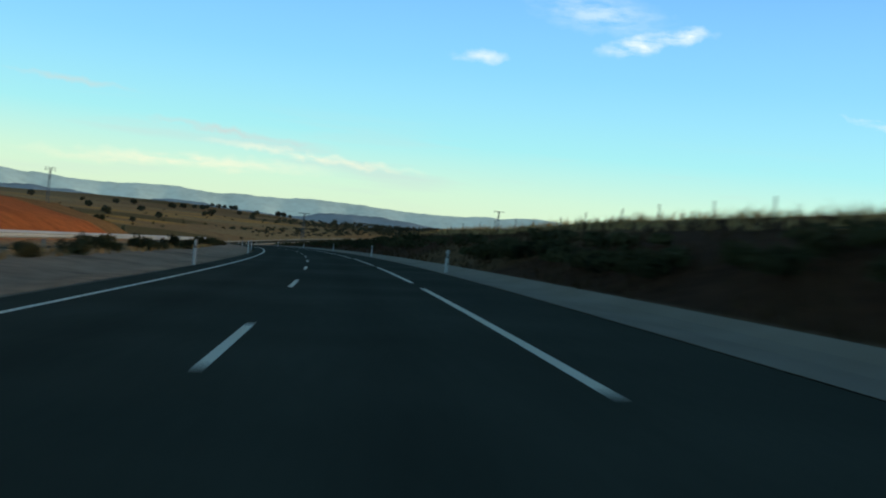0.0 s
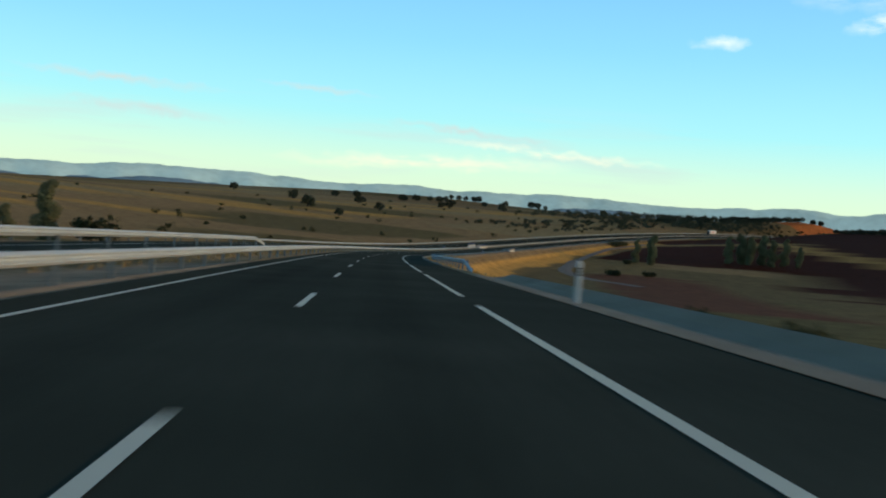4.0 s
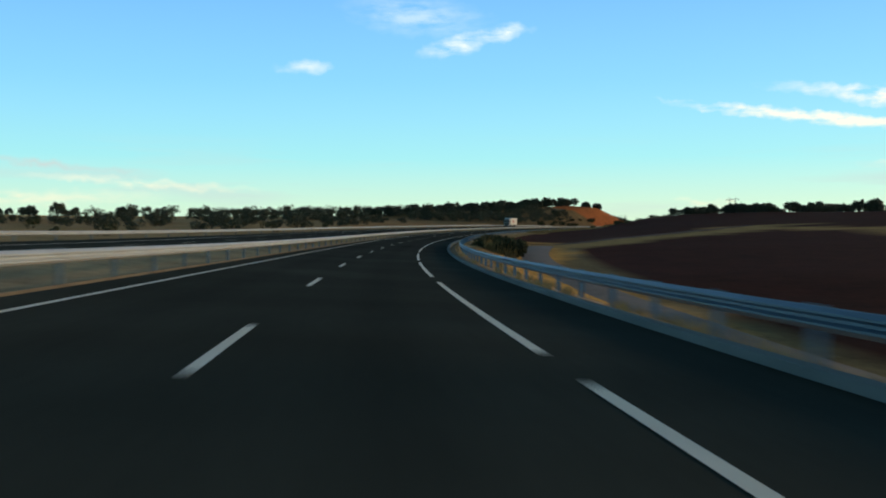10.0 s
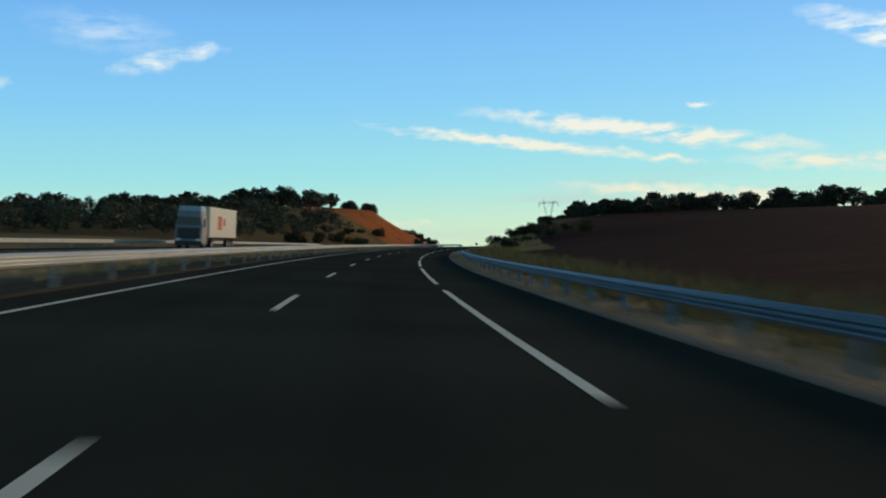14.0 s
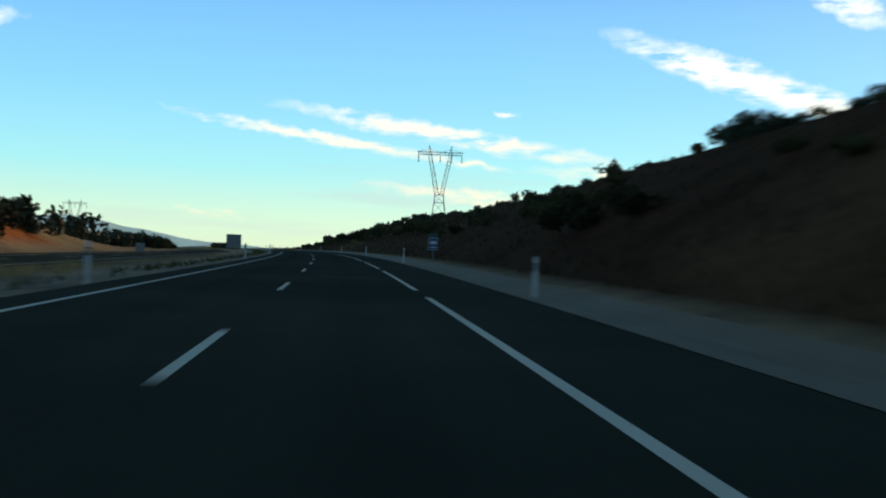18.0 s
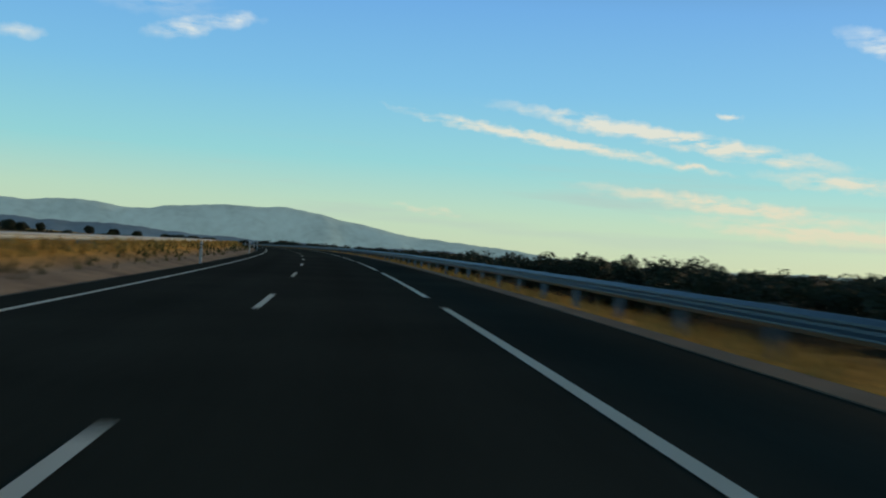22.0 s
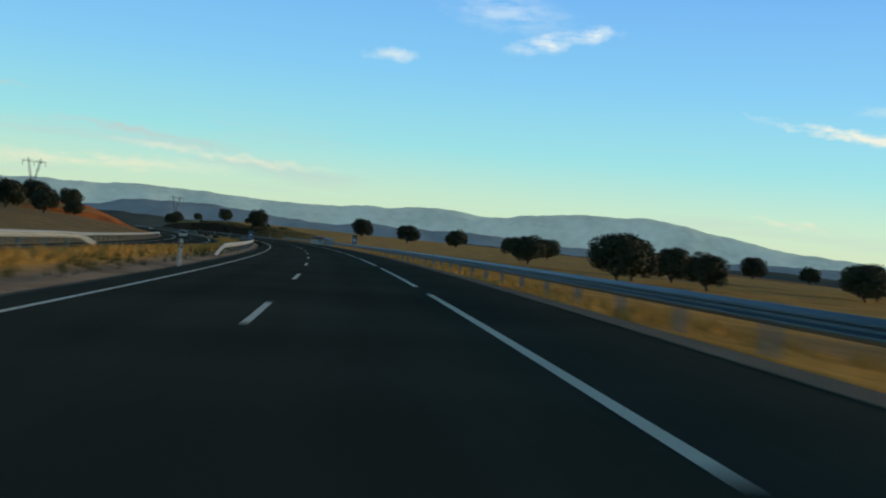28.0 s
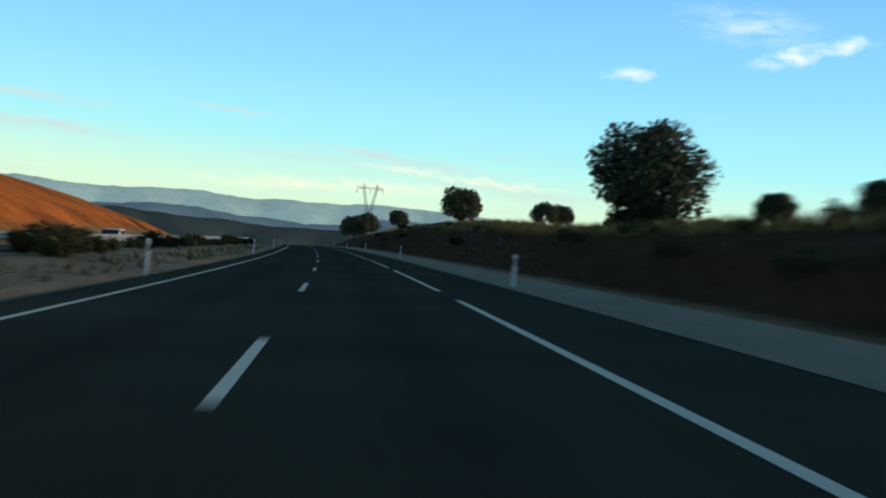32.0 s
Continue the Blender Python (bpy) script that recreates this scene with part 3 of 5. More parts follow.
    c[L & (u < -24) & (s > 430) & (s < 1450)] *= 1.25
    # beyond the other carriageway
    put(L & (u < -24) & (s < 420), (0.15, 0.105, 0.055))
    put(L & (u < -24) & (u > -60) & (s < 440) & (s > 175), (0.24, 0.14, 0.055))
    put(L & (u < -24) & (u > -60) & (s <= 190 + 20 * n2), (0.42, 0.135, 0.04))
    put(L & (u < -180) & (s > 330) & (s < 1400) & (n2 > 0.35), STRAW)
    put(L & (u < -640) & (s < 900) & (n > 0.0), RED)
    put(L & (u < -24) & (u > -90) & (s > 1614 + 6 * n2) & (s < 1800), RUST)
    put(L & (u < -24) & (u > -90) & (s > 1440) & (s <= 1614 + 6 * n2), (0.19, 0.135, 0.065))
    put(L & (u < -24) & (s > 1760) & (s < 2780), (0.34, 0.245, 0.12))
    put(L & (u < -27) & (u > -70) & (s > 2870 + 10 * n2) & (s < 3300), (0.50, 0.26, 0.09))
    put(L & (u < -27) & (u > -70) & (s > 2890) & (s < 3300) & (n2 > -0.35), ORANGE)
    put(L & (u < -27) & (u > -70) & (s > 2890) & (s < 3300) & (np.abs(wobble(x / 7, y / 7, 61)) < 0.12), (0.30, 0.105, 0.04))
    put(L & (u < -24) & (u > -70) & (s > 2770) & (s < 3300) & (n2 > 0.5), (0.36, 0.24, 0.10))
    put(L & (u >= -24) & (u < -4.4), (0.34, 0.25, 0.15))
    put(L & (u >= -11.5) & (u < -6.9 + 0.2 * n2) & (s > 1990) & (s < 2780), GOLD)
    put(L & (u >= -13.5) & (u < -10.3 + 0.4 * n2) & (s > 1990) & (s < 2780), (0.13, 0.125, 0.045))
    put(L & (u >= -6.9 + 0.2 * n2) & (u < -4.4) & (s > 1990) & (s < 2780), (0.27, 0.235, 0.19))
    put(L & (u >= -11.5) & (u < -5.6) & (s > 560) & (s < 1010), (0.40, 0.32, 0.19))
    put(L & (u >= -11.5) & (u < -5.6) & ((s < 430) | ((s > 1060) & (s < 1800))) & (n2 > -0.2), (0.20, 0.17, 0.10))
    put(L & (u >= -9.0) & (u < -4.4) & ((s < 420) | ((s > 1650) & (s < 1990)) | (s > 2830)), (0.33, 0.28, 0.22))
    put(L & (u >= -11.5) & (u < -4.4) & (s > 2840), (0.33, 0.27, 0.20))
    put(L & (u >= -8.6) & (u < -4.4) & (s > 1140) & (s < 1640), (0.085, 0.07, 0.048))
    return c


def ground_columns():
    r = [5.8, 6.4, 7.2, 8, 9.5, 11, 12.5, 14, 16, 18, 20, 22, 25, 28, 32, 36, 40, 46, 53, 60, 70, 82, 95, 110, 130, 155, 185, 220, 260, 320, 400, 500, 640, 820, 1050, 1350, 1800, 2600, 4200, 7000]
    l = [4.4, 5.0, 6.0, 7.2, 8.5, 10, 11.4, 14, 18, 22.6, 24, 26, 28, 30, 33, 37, 42, 48, 54, 60, 70, 82, 95, 110, 130, 155, 185, 220, 260, 320, 400, 500, 640, 820, 1050, 1350, 1800, 2600, 4200, 7000]
    return np.array(sorted([-v for v in l] + [-3.0, 0.0, 3.0] + r))


def build_ground():
    us = ground_columns()
    ss = np.concatenate([[-7000, -4000, -2200, -1200, -700, -420, -280, -200], np.arange(-150, 3281, 7.0), [3300, 3340, 3400, 3480, 3600, 3800, 4100, 4600, 5400, 6600, 8500, 11000]])
    g_s, g_u = np.meshgrid(ss, us, indexing="ij")
    p = land(g_s, g_u)
    under = (g_u > -4.43) & (g_u < 5.83)
    p[..., 2] -= np.where(under, 0.5 * S, 0.0)
    under = (g_u < -11.5) & (g_u > -22.5)
    p[..., 2] -= np.where(under, 0.4 * S, 0.0)
    rows, cols = p.shape[:2]
    idx = np.arange(rows * cols).reshape(rows, cols)
    quads = np.stack([idx[:-1, :-1], idx[:-1, 1:], idx[1:, 1:], idx[1:, :-1]], -1).reshape(-1, 4)
    me = bpy.data.meshes.new("ground")
    me.from_pydata(p.reshape(-1, 3).tolist(), [], quads.tolist())
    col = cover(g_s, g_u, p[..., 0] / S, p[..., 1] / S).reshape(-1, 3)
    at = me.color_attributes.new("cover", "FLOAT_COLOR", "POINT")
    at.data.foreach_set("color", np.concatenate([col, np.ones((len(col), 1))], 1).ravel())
    me.polygons.foreach_set("use_smooth", [True] * len(me.polygons))
    m = material("soil and dry grass", [(0.45, 0.45, 0.45), (1.0, 1.0, 1.0), (1.5, 1.45, 1.35)], scale=5, rough=1.0, bump=0.9, fine=7, fine_amount=0.5)
    t = m.node_tree
    bs = t.nodes["Principled BSDF"]
    ramp_out = bs.inputs["Base Color"].links[0].from_socket
    atn = node(t, "ShaderNodeVertexColor")
    atn.layer_name = "cover"
    mul = node(t, "ShaderNodeVectorMath", "MULTIPLY")
    wire(t, ramp_out, mul.inputs[0])
    wire(t, atn.outputs["Color"], mul.inputs[1])
    wire(t, mul.outputs[0], bs.inputs["Base Color"])
    bs.inputs["Specular IOR Level"].default_value = 0.02
    me.materials.append(m)
    return tagged(new("ground", me), "dry straw, red ploughed soil and brown scrubland rolling to the hills", "ground", kind="structure")


build_ground()


# ---- carriageways and their paint ----
def ribbon(name, s0, s1, u0, u1, mat, z=0.0, step=5.0, thick=0.0, parent=None, surface=on_road):
    ss = np.arange(s0, s1 + step * 0.5, step) if s1 - s0 > step else np.array([s0, (s0 + s1) / 2, s1])
    a, b = surface(ss, u0, z), surface(ss, u1, z)
    n = len(ss)
    v = np.concatenate([a, b])
    f = [(i, n + i, n + i + 1, i + 1) for i in range(n - 1)]
    if thick:
        lo = np.concatenate([surface(ss, u0, z - thick), surface(ss, u1, z - thick)])
        v = np.concatenate([v, lo])
        f += [(2 * n + i, i, i + 1, 2 * n + i + 1) for i in range(n - 1)] + [(n + i, 3 * n + i, 3 * n + i + 1, n + i + 1) for i in range(n - 1)]
        f += [(0, 2 * n, 3 * n, n), (n - 1, 2 * n - 1, 4 * n - 1, 3 * n - 1)]
    ob = new(name, mesh_of(name, v, f, mat))
    ob.parent = parent
    return ob


road = tagged(new("road"), "dark asphalt carriageway with two lanes and a paved shoulder", "road", kind="structure")


# brightness factors put into the asphalt colour at distances along the road
ROAD_BRIGHTNESS_AT = [200, 500, 880, 960, 1400, 1600, 1680, 1860, 1930, 2160, 2250, 2340, 2500, 2700, 2860, 2940, 3000]
ROAD_BRIGHTNESS = [1.04, 1.0, 0.92, 0.62, 0.56, 0.86, 0.92, 0.86, 0.58, 0.60, 0.70, 0.82, 0.90, 0.98, 1.0, 0.92, 0.82]


def pavement(s0, s1, u0, u1, lanes, parent, surface):
    """One carriageway's asphalt with a tone value: wheel tracks and oil strips by the distance from each lane's middle,
    times the brightness along the road.
    """
    ss, us = np.arange(s0, s1 + 2.5, 5.0), np.arange(u0, u1 + 0.01, (u1 - u0) / round((u1 - u0) / 0.35))
    g_s, g_u = np.meshgrid(ss, us, indexing="ij")
    top = surface(g_s, g_u, 0.0)
    n, m = g_s.shape
    skirt = [surface(ss, u0, -0.3), surface(ss, u1, -0.3)]
    idx = np.arange(n * m).reshape(n, m)
    f = np.stack([idx[:-1, :-1], idx[:-1, 1:], idx[1:, 1:], idx[1:, :-1]], -1).reshape(-1, 4).tolist()
    for k, col in ((0, 0), (1, m - 1)):
        b = n * m + k * n
        f += [(int(idx[i, col]), int(idx[i + 1, col]), b + i + 1, b + i) for i in range(n - 1)]
    me = mesh_of("asphalt", np.concatenate([top.reshape(-1, 3)] + skirt), f, M_ASPHALT)
    wear_tone = np.full(g_s.shape, 1.08)
    for c in lanes:
        d = np.abs(g_u - c)
        wear_tone += 0.07 * np.exp(-((d - 0.8) / 0.34) ** 2) - 0.12 * np.exp(-(d / 0.45) ** 2) - 0.06 * (d < 1.8)
    wear_tone = wear_tone * np.interp(g_s, ROAD_BRIGHTNESS_AT, ROAD_BRIGHTNESS) + 0.07 * np.sin(g_s / 61 + 2 * np.sin(g_s / 23)) + 0.05 * wobble(g_s / 9, g_u / 0.8, 77)
    at = me.attributes.new("wear_tone", "FLOAT", "POINT")
    at.data.foreach_set("value", np.concatenate([wear_tone.ravel(), np.ones(2 * n)]).astype(np.float32))
    ob = new("asphalt", me)
    ob.parent = parent
    return ob


pavement(S0, S1, -4.45, 5.85, (-1.72, 1.72), road, on_road)
ribbon("edge_line", S0, S1, -3.50, -3.36, M_PAINT, 0.006, parent=road)
for k in range(-8, 184):
    c = 12.1 + 17 * k
    ribbon("lane_dash", c - 2.5, c + 2.5, -0.065, 0.065, M_PAINT, 0.006, parent=road)
gaps_at = [5.3 + 24 * i for i in range(-6, 29)] + [757.0] + [21.0 + 24 * 33 - 24 + 24.055 * (i + 1) for i in range(0, 104)]
# the paint crew's spacing drifts along the way
DRIFT_AT = [0, 100, 196, 292, 558, 657, 757, 838, 930, 1027, 1290, 1388, 1748, 2300, 2660, 2853, 2952]
DRIFT = [1.4, 2.0, -1.3, -1.2, 1.1, 4.2, -1.6, 1.3, -4.8, -4.0, -3.9, -2.6, -2.8, -3.3, -3.8, -4.1, -2.1]
gaps_at = [g + float(np.interp(g, DRIFT_AT, DRIFT)) for g in gaps_at if not 2742 < g < 2784]
for a, b in zip(gaps_at[:-1], gaps_at[1:]):
    ribbon("shoulder_dash", a + 1.85, b - 1.85, 3.385, 3.535, M_PAINT, 0.006, parent=road)
road_back = tagged(new("road"), "dark asphalt carriageway of the opposite direction", "road", kind="structure")
def back_road(s, u, z=0.0):
    p = on_road(s, u, z)
    p[..., 2] += -0.2 * S
    return p
pavement(S0, S1, -22.5, -11.5, (-17.8, -14.3), road_back, back_road)
ribbon("edge_line", S0, S1, -12.6, -12.44, M_PAINT, 0.006, parent=road_back, surface=back_road)
ribbon("edge_line", S0, S1, -19.7, -19.5, M_PAINT, 0.006, parent=road_back, surface=back_road)
for k in range(-6, 188):
    ribbon("lane_dash", 4 + 17 * k, 9 + 17 * k, -16.15, -16.0, M_PAINT, 0.006, parent=road_back, surface=back_road)


# ---- concrete gutters along the cuttings ----
def gutter(s0, s1):
    ss = np.arange(s0, s1, 5.0)
    us = [5.85, 6.3, 6.85, 7.35, 7.75]
    zs = [0.0, -0.01, -0.055, 0.0, 0.14]
    rows = [on_road(ss, u, z + 0.012) for u, z in zip(us, zs)]
    n = len(ss)
    f = [(j * n + i, (j + 1) * n + i, (j + 1) * n + i + 1, j * n + i + 1) for j in range(4) for i in range(n - 1)]
    ob = new("gutter", mesh_of("gutter", np.concatenate(rows), f, M_GUTTER))
    return tagged(ob, "pale concrete roadside gutter below the cutting", "gutter", kind="structure")


for a, b in ((-150, 420), (1410, 1950), (2850, 3270)):
    gutter(a, b)


# ---- guard rails: W-beam on posts ----
W = [(0.0, 0.31), (0.02, 0.30), (0.075, 0.245), (0.075, 0.215), (0.005, 0.175), (0.005, 0.135), (0.075, 0.095), (0.075, 0.065), (0.02, 0.01), (0.0, 0.0)]


def rail_mesh(s0, s1, u, top, side, mat, rise=None):
    ss = np.arange(s0, s1 + 0.1, 4.0)
    n = len(ss)
    drop = (lambda q: 0 * q) if rise is None else rise
    rows = []
    for off, z in W:
        rows.append(on_road(ss, u - side * off, top - 0.31 + z - drop(ss)))
    for off, z in W[::-1]:
        rows.append(on_road(ss, u - side * (off - 0.012), top - 0.31 + z - drop(ss)))
    m = len(rows)
    f = [(j * n + i, ((j + 1) % m) * n + i, ((j + 1) % m) * n + i + 1, j * n + i + 1) for j in range(m) for i in range(n - 1)]
    return mesh_of("beam", np.concatenate(rows), f, mat)


def c_post():
    sh = Shape()
    sh.box(-0.06, -0.035, -0.9, -0.052, 0.035, 0.02).box(-0.052, -0.035, -0.9, 0.06, -0.027, 0.02).box(-0.052, 0.027, -0.9, 0.06, 0.035, 0.02)
    sh.box(-0.10, -0.045, -0.27, -0.06, 0.045, -0.05)
    return sh


POST_MESH = c_post().mesh("post", M_STEEL)
POST_PALE = c_post().mesh("post", M_STEEL_DULL)


def post_pose(s, u, z, flip=False):
    p = on_road(s, u, z)
    a = math.degrees(float(along(hd, s))) + (180 if flip else 0)
    return pose(float(p[0]), float(p[1]), float(p[2]), 0, 0, a)


def guard_rail(s0, s1, u, top, side, label, spacing=4.0, pale=False, ends=(True, True)):
    g = thing("guard_rail", label, "guard rail", "guard rails along the road")
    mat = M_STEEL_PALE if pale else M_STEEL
    def rise(q):
        d = 0 * q
        if ends[0]:
            d = np.maximum(d, (1 - ease((q - s0) / 7.0)) * 0.62)
        if ends[1]:
            d = np.maximum(d, (1 - ease((s1 - q) / 7.0)) * 0.62)
        return d
    a = s0
    while a < s1 - 1:
        b = min(a + 64, s1)
        part("beam", rail_mesh(a, b, u, top, side, mat, rise), mat, g)
        a = b
    for q in np.arange(s0 + 2, s1 - 1, spacing):
        o = new("post", POST_PALE if pale else POST_MESH)
        o.parent = g
        o.matrix_local = post_pose(q, u + side * 0.10, top - float(rise(np.array(q))), side < 0)
    return g


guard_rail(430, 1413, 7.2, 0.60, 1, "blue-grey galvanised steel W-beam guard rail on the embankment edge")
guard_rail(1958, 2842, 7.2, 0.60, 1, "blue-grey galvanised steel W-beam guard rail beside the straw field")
guard_rail(316, 1640, -5.4, 0.68, -1, "pale steel guard rail along the median", pale=True, spacing=5.0)
guard_rail(2340, 2500, -5.4, 0.68, -1, "short pale steel guard rail in the median", pale=True)
guard_rail(2627, 2804, -5.6, 0.68, -1, "pale steel guard rail along the grassy median", pale=True)
guard_rail(-146, 478, -11.2, 1.12, -1, "pale steel guard rail at the near edge of the opposite carriageway", pale=True, spacing=8.0)
guard_rail(300, 1500, -23.2, 0.45, -1, "pale guard rail at the far edge of the opposite carriageway", pale=True, spacing=8.0)
guard_rail(2036, 2622, -11.2, 1.10, -1, "pale guard rail behind the grassy median bank", pale=True, spacing=4.0)
guard_rail(2892, 3180, -11.2, 1.02, -1, "pale steel guard rail beside the bushy median", pale=True)
guard_rail(2622, 2830, -23.2, 0.8, -1, "pale guard rail beyond the opposite carriageway", pale=True, spacing=4.0)


# ---- white marker posts ----
def marker_post():
    t = thing("marker_post", "white plastic roadside marker post with a black band", "marker post", "marker posts along the road")
    part("shaft", Shape().box(-0.06, -0.05, -0.3, 0.06, 0.05, 0.66, bevel=0.02), M_POST, t)
    part("band", Shape().box(-0.062, -0.052, 0.66, 0.062, 0.052, 0.86, bevel=0.02), M_BLACK, t, "black band")
    part("cap", Shape().box(-0.06, -0.05, 0.86, 0.06, 0.05, 1.02, taper=0.012, bevel=0.02), M_POST, t)
    part("reflector", Shape().box(-0.03, -0.058, 0.68, 0.03, -0.0525, 0.84), M_POST, t, "pale reflector")
    return t


first = marker_post()
first.matrix_world = post_pose(47, 6.15, 0)
MARKS = [(47 + 49 * i, 6.15) for i in range(1, 8)] + [(46.5 + 49.1 * i, -4.75) for i in range(0, 6)]
MARKS += [(1627.5 + 48.6 * i, 6.3) for i in range(7)] + [(1676.5 + 48.6 * i, -4.7) for i in range(14)] + [(2554.5, -4.7), (2603.5, -4.7)]
MARKS += [(2859.5 + 50 * i, 6.4) for i in range(8)] + [(2859 + 50 * i, -4.9) for i in range(8)]
for s, u in MARKS:
    copy_thing(first, post_pose(s, u, 0))

# pale gravel along the asphalt where there is no gutter
for a, b in ((1092, 1412), (1950, 2848)):
    tagged(ribbon("verge", a, b, 5.84, 6.3, M_GRAVEL, 0.015, thick=0.2), "narrow pale gravel verge along the asphalt", "verge", kind="structure")

# concrete kerb along the embankment
kerb = ribbon("kerb", 445, 1092, 5.87, 6.10, M_KERB, 0.11, thick=0.3)
tagged(kerb, "pale concrete kerb along the embankment edge", "kerb", kind="structure")


# ---- trees and scrub ----
def leaf_cloud(r, centres, radii, count, size, squash=0.8):
    """Many small leaf sprays scattered through clumps: vertices and quads."""
    n = len(centres)
    pick = r.randint(0, n, count)
    d = r.normal(size=(count, 3))
    d /= np.linalg.norm(d, axis=1)[:, None]
    rad = np.array(radii)[pick] * (0.45 + 0.6 * r.rand(count) ** 0.6)
    p = np.array(centres)[pick] + d * rad[:, None] * np.array([1, 1, squash])
    a = r.normal(size=(count, 3))
    a /= np.linalg.norm(a, axis=1)[:, None]
    b = np.cross(a, d + 0.3 * r.normal(size=(count, 3)))
    b /= np.linalg.norm(b, axis=1)[:, None] + 1e-6
    w = size * (0.6 + 0.8 * r.rand(count))[:, None]
    v = np.stack([p - a * w, p - b * w * 0.55, p + a * w, p + b * w * 0.55], 1).reshape(-1, 3)
    f = np.arange(count * 4).reshape(-1, 4)
    return v, f


def tree_meshes(seed, height, spread, trunk_h, leaves, size, mat, lobes=14, slim=False):
    """Meshes for the trunk with limbs and the crown of one tree."""
    r = np.random.RandomState(seed)
    sh = Shape()
    lean = r.uniform(-0.25, 0.25, 2)
    fork = (lean[0] * trunk_h, lean[1] * trunk_h, trunk_h)
    thick = 0.035 * height
    sh.tube([(0, 0, -0.4), (lean[0] * trunk_h * 0.3, 0, trunk_h * 0.4), fork], [thick * 1.5, thick, thick * 0.8], 7)
    sides, top = 7, 14
    def limb(points, widths):
        prev = list(range(top, top + sides))
        for i, p in enumerate(points):
            d = (Vector(p) - Vector(fork if i == 0 else points[i - 1])).normalized()
            a = d.orthogonal().normalized()
            b = d.cross(a)
            base = len(sh.v)
            sh.v += [tuple(Vector(p) + (a * math.cos(6.28319 * j / sides) + b * math.sin(6.28319 * j / sides)) * widths[i]) for j in range(sides)]
            ring = list(range(base, base + sides))
            sh.f += [(prev[j], prev[(j + 1) % sides], ring[(j + 1) % sides], ring[j]) for j in range(sides)]
            prev = ring
    centres, radii = [], []
    for k in range(lobes):
        if slim:
            z = trunk_h * 0.7 + (height - trunk_h * 0.7) * (k + 0.5) / lobes
            w = spread * (0.95 - 0.75 * abs((k + 0.5) / lobes - 0.4))
            c = (r.uniform(-0.45, 0.45) * w, r.uniform(-0.45, 0.45) * w, z)
            radii.append(w * r.uniform(0.5, 0.75))
        else:
            up = 1 - 1.75 * (k + 0.5) / lobes
            a = 2.4 * k + r.uniform(-0.4, 0.4)
            ring = spread * 0.66 * math.sqrt(max(0.0, 1 - up * up * 0.9)) * r.uniform(0.75, 1.1)
            mid = (trunk_h + height) * 0.5
            z = mid + up * (height - trunk_h) * 0.36 * r.uniform(0.85, 1.1)
            c = (math.cos(a) * ring + fork[0] * 0.5, math.sin(a) * ring + fork[1] * 0.5, z)
            radii.append(spread * r.uniform(0.30, 0.44))
        centres.append(c)
        if k % 2 == 0:
            m = [fork[i] * 0.45 + c[i] * 0.55 + r.uniform(-0.2, 0.2) for i in range(3)]
            limb([m, c], [thick * 0.32, thick * 0.12])
    if slim:
        limb([(0, 0, height * 0.85)], [thick * 0.15])
    v, f = leaf_cloud(r, centres, radii, leaves, size)
    return sh.mesh("trunk", M_BARK, True), mesh_of("crown", v * S, f.tolist(), mat)


def tree_kind(name, label, category, group, trunk, crown):
    t = thing(name, label, category, group)
    part("trunk", trunk, M_BARK, t)
    part("crown", crown, M_LEAF, t)
    return t


def hide_away(ob):
    """Models for copying are unlinked once all copies stand."""
    for o in (*ob.children_recursive, ob):
        bpy.data.objects.remove(o)


rnd = np.random.RandomState(11)
OAKS = [tree_kind("holm_oak", "dark green holm oak with a dense rounded crown", "tree", "holm oaks", *tree_meshes(40 + i, 6.7, 4.5 + 0.5 * (i % 2), 0.35 + 0.15 * i, 7500, 0.23, M_LEAF, lobes=17)) for i in range(3)]
FAR_OAKS = [tree_kind("holm_oak", "small dark holm oak standing on the far slope", "tree", "holm oaks on the slopes", *tree_meshes(60 + i, 7.0, 4.6, 0.3, 800, 0.55, M_LEAF, lobes=11)) for i in range(3)]
POPLARS = [tree_kind("poplar", "tall hazy grey-green poplar beside the ploughed field", "tree", "poplars by the field", *tree_meshes(80 + i, 14.5, 3.7, 0.7, 12000, 0.22, M_POPLAR, lobes=15, slim=True)) for i in range(2)]

# the big oak on the cutting's edge is a denser model of its own
BIG = tree_kind("holm_oak", "large spreading holm oak with bushes round its foot", "tree", "holm oaks", *tree_meshes(7, 9.0, 5.2, 1.0, 9500, 0.2, M_LEAF, lobes=20))
BIG.matrix_world = stand(2996, 21.6, 20, 0.88, sink=0.8)

EAST_OAKS = [  # along, across, size, model
    (3010, 68.5, 1.15, 0), (2982, 80, 1.08, 1), (2982, 100.6, 1.1, 2), (2916, 98.5, 1.0, 1), (2914, 110.4, 1.05, 0), (2792, 57.7, 0.95, 2), (2883, 124, 1.0, 1), (2817, 92, 0.95, 0),
    (2700, 43, 0.95, 1), (2708, 48, 0.92, 2), (2739, 67.6, 0.9, 0), (2694, 53.2, 0.72, 2), (2725, 95.6, 0.95, 1), (2760, 118, 0.9, 0), (2734, 104, 0.85, 2), (2640, 58, 0.9, 2), (2630, 66, 0.8, 0),
    (3107, 25.2, 0.92, 0), (3052, 27, 0.42, 2), (3056, 30, 0.42, 0), (3250, 16.6, 1.0, 1), (3262, 21, 1.0, 2), (3180, 22, 0.6, 0),
    (2889, 174, 1.1, 0), (2850, 190, 1.0, 1), (2920, 220, 1.0, 2),
]
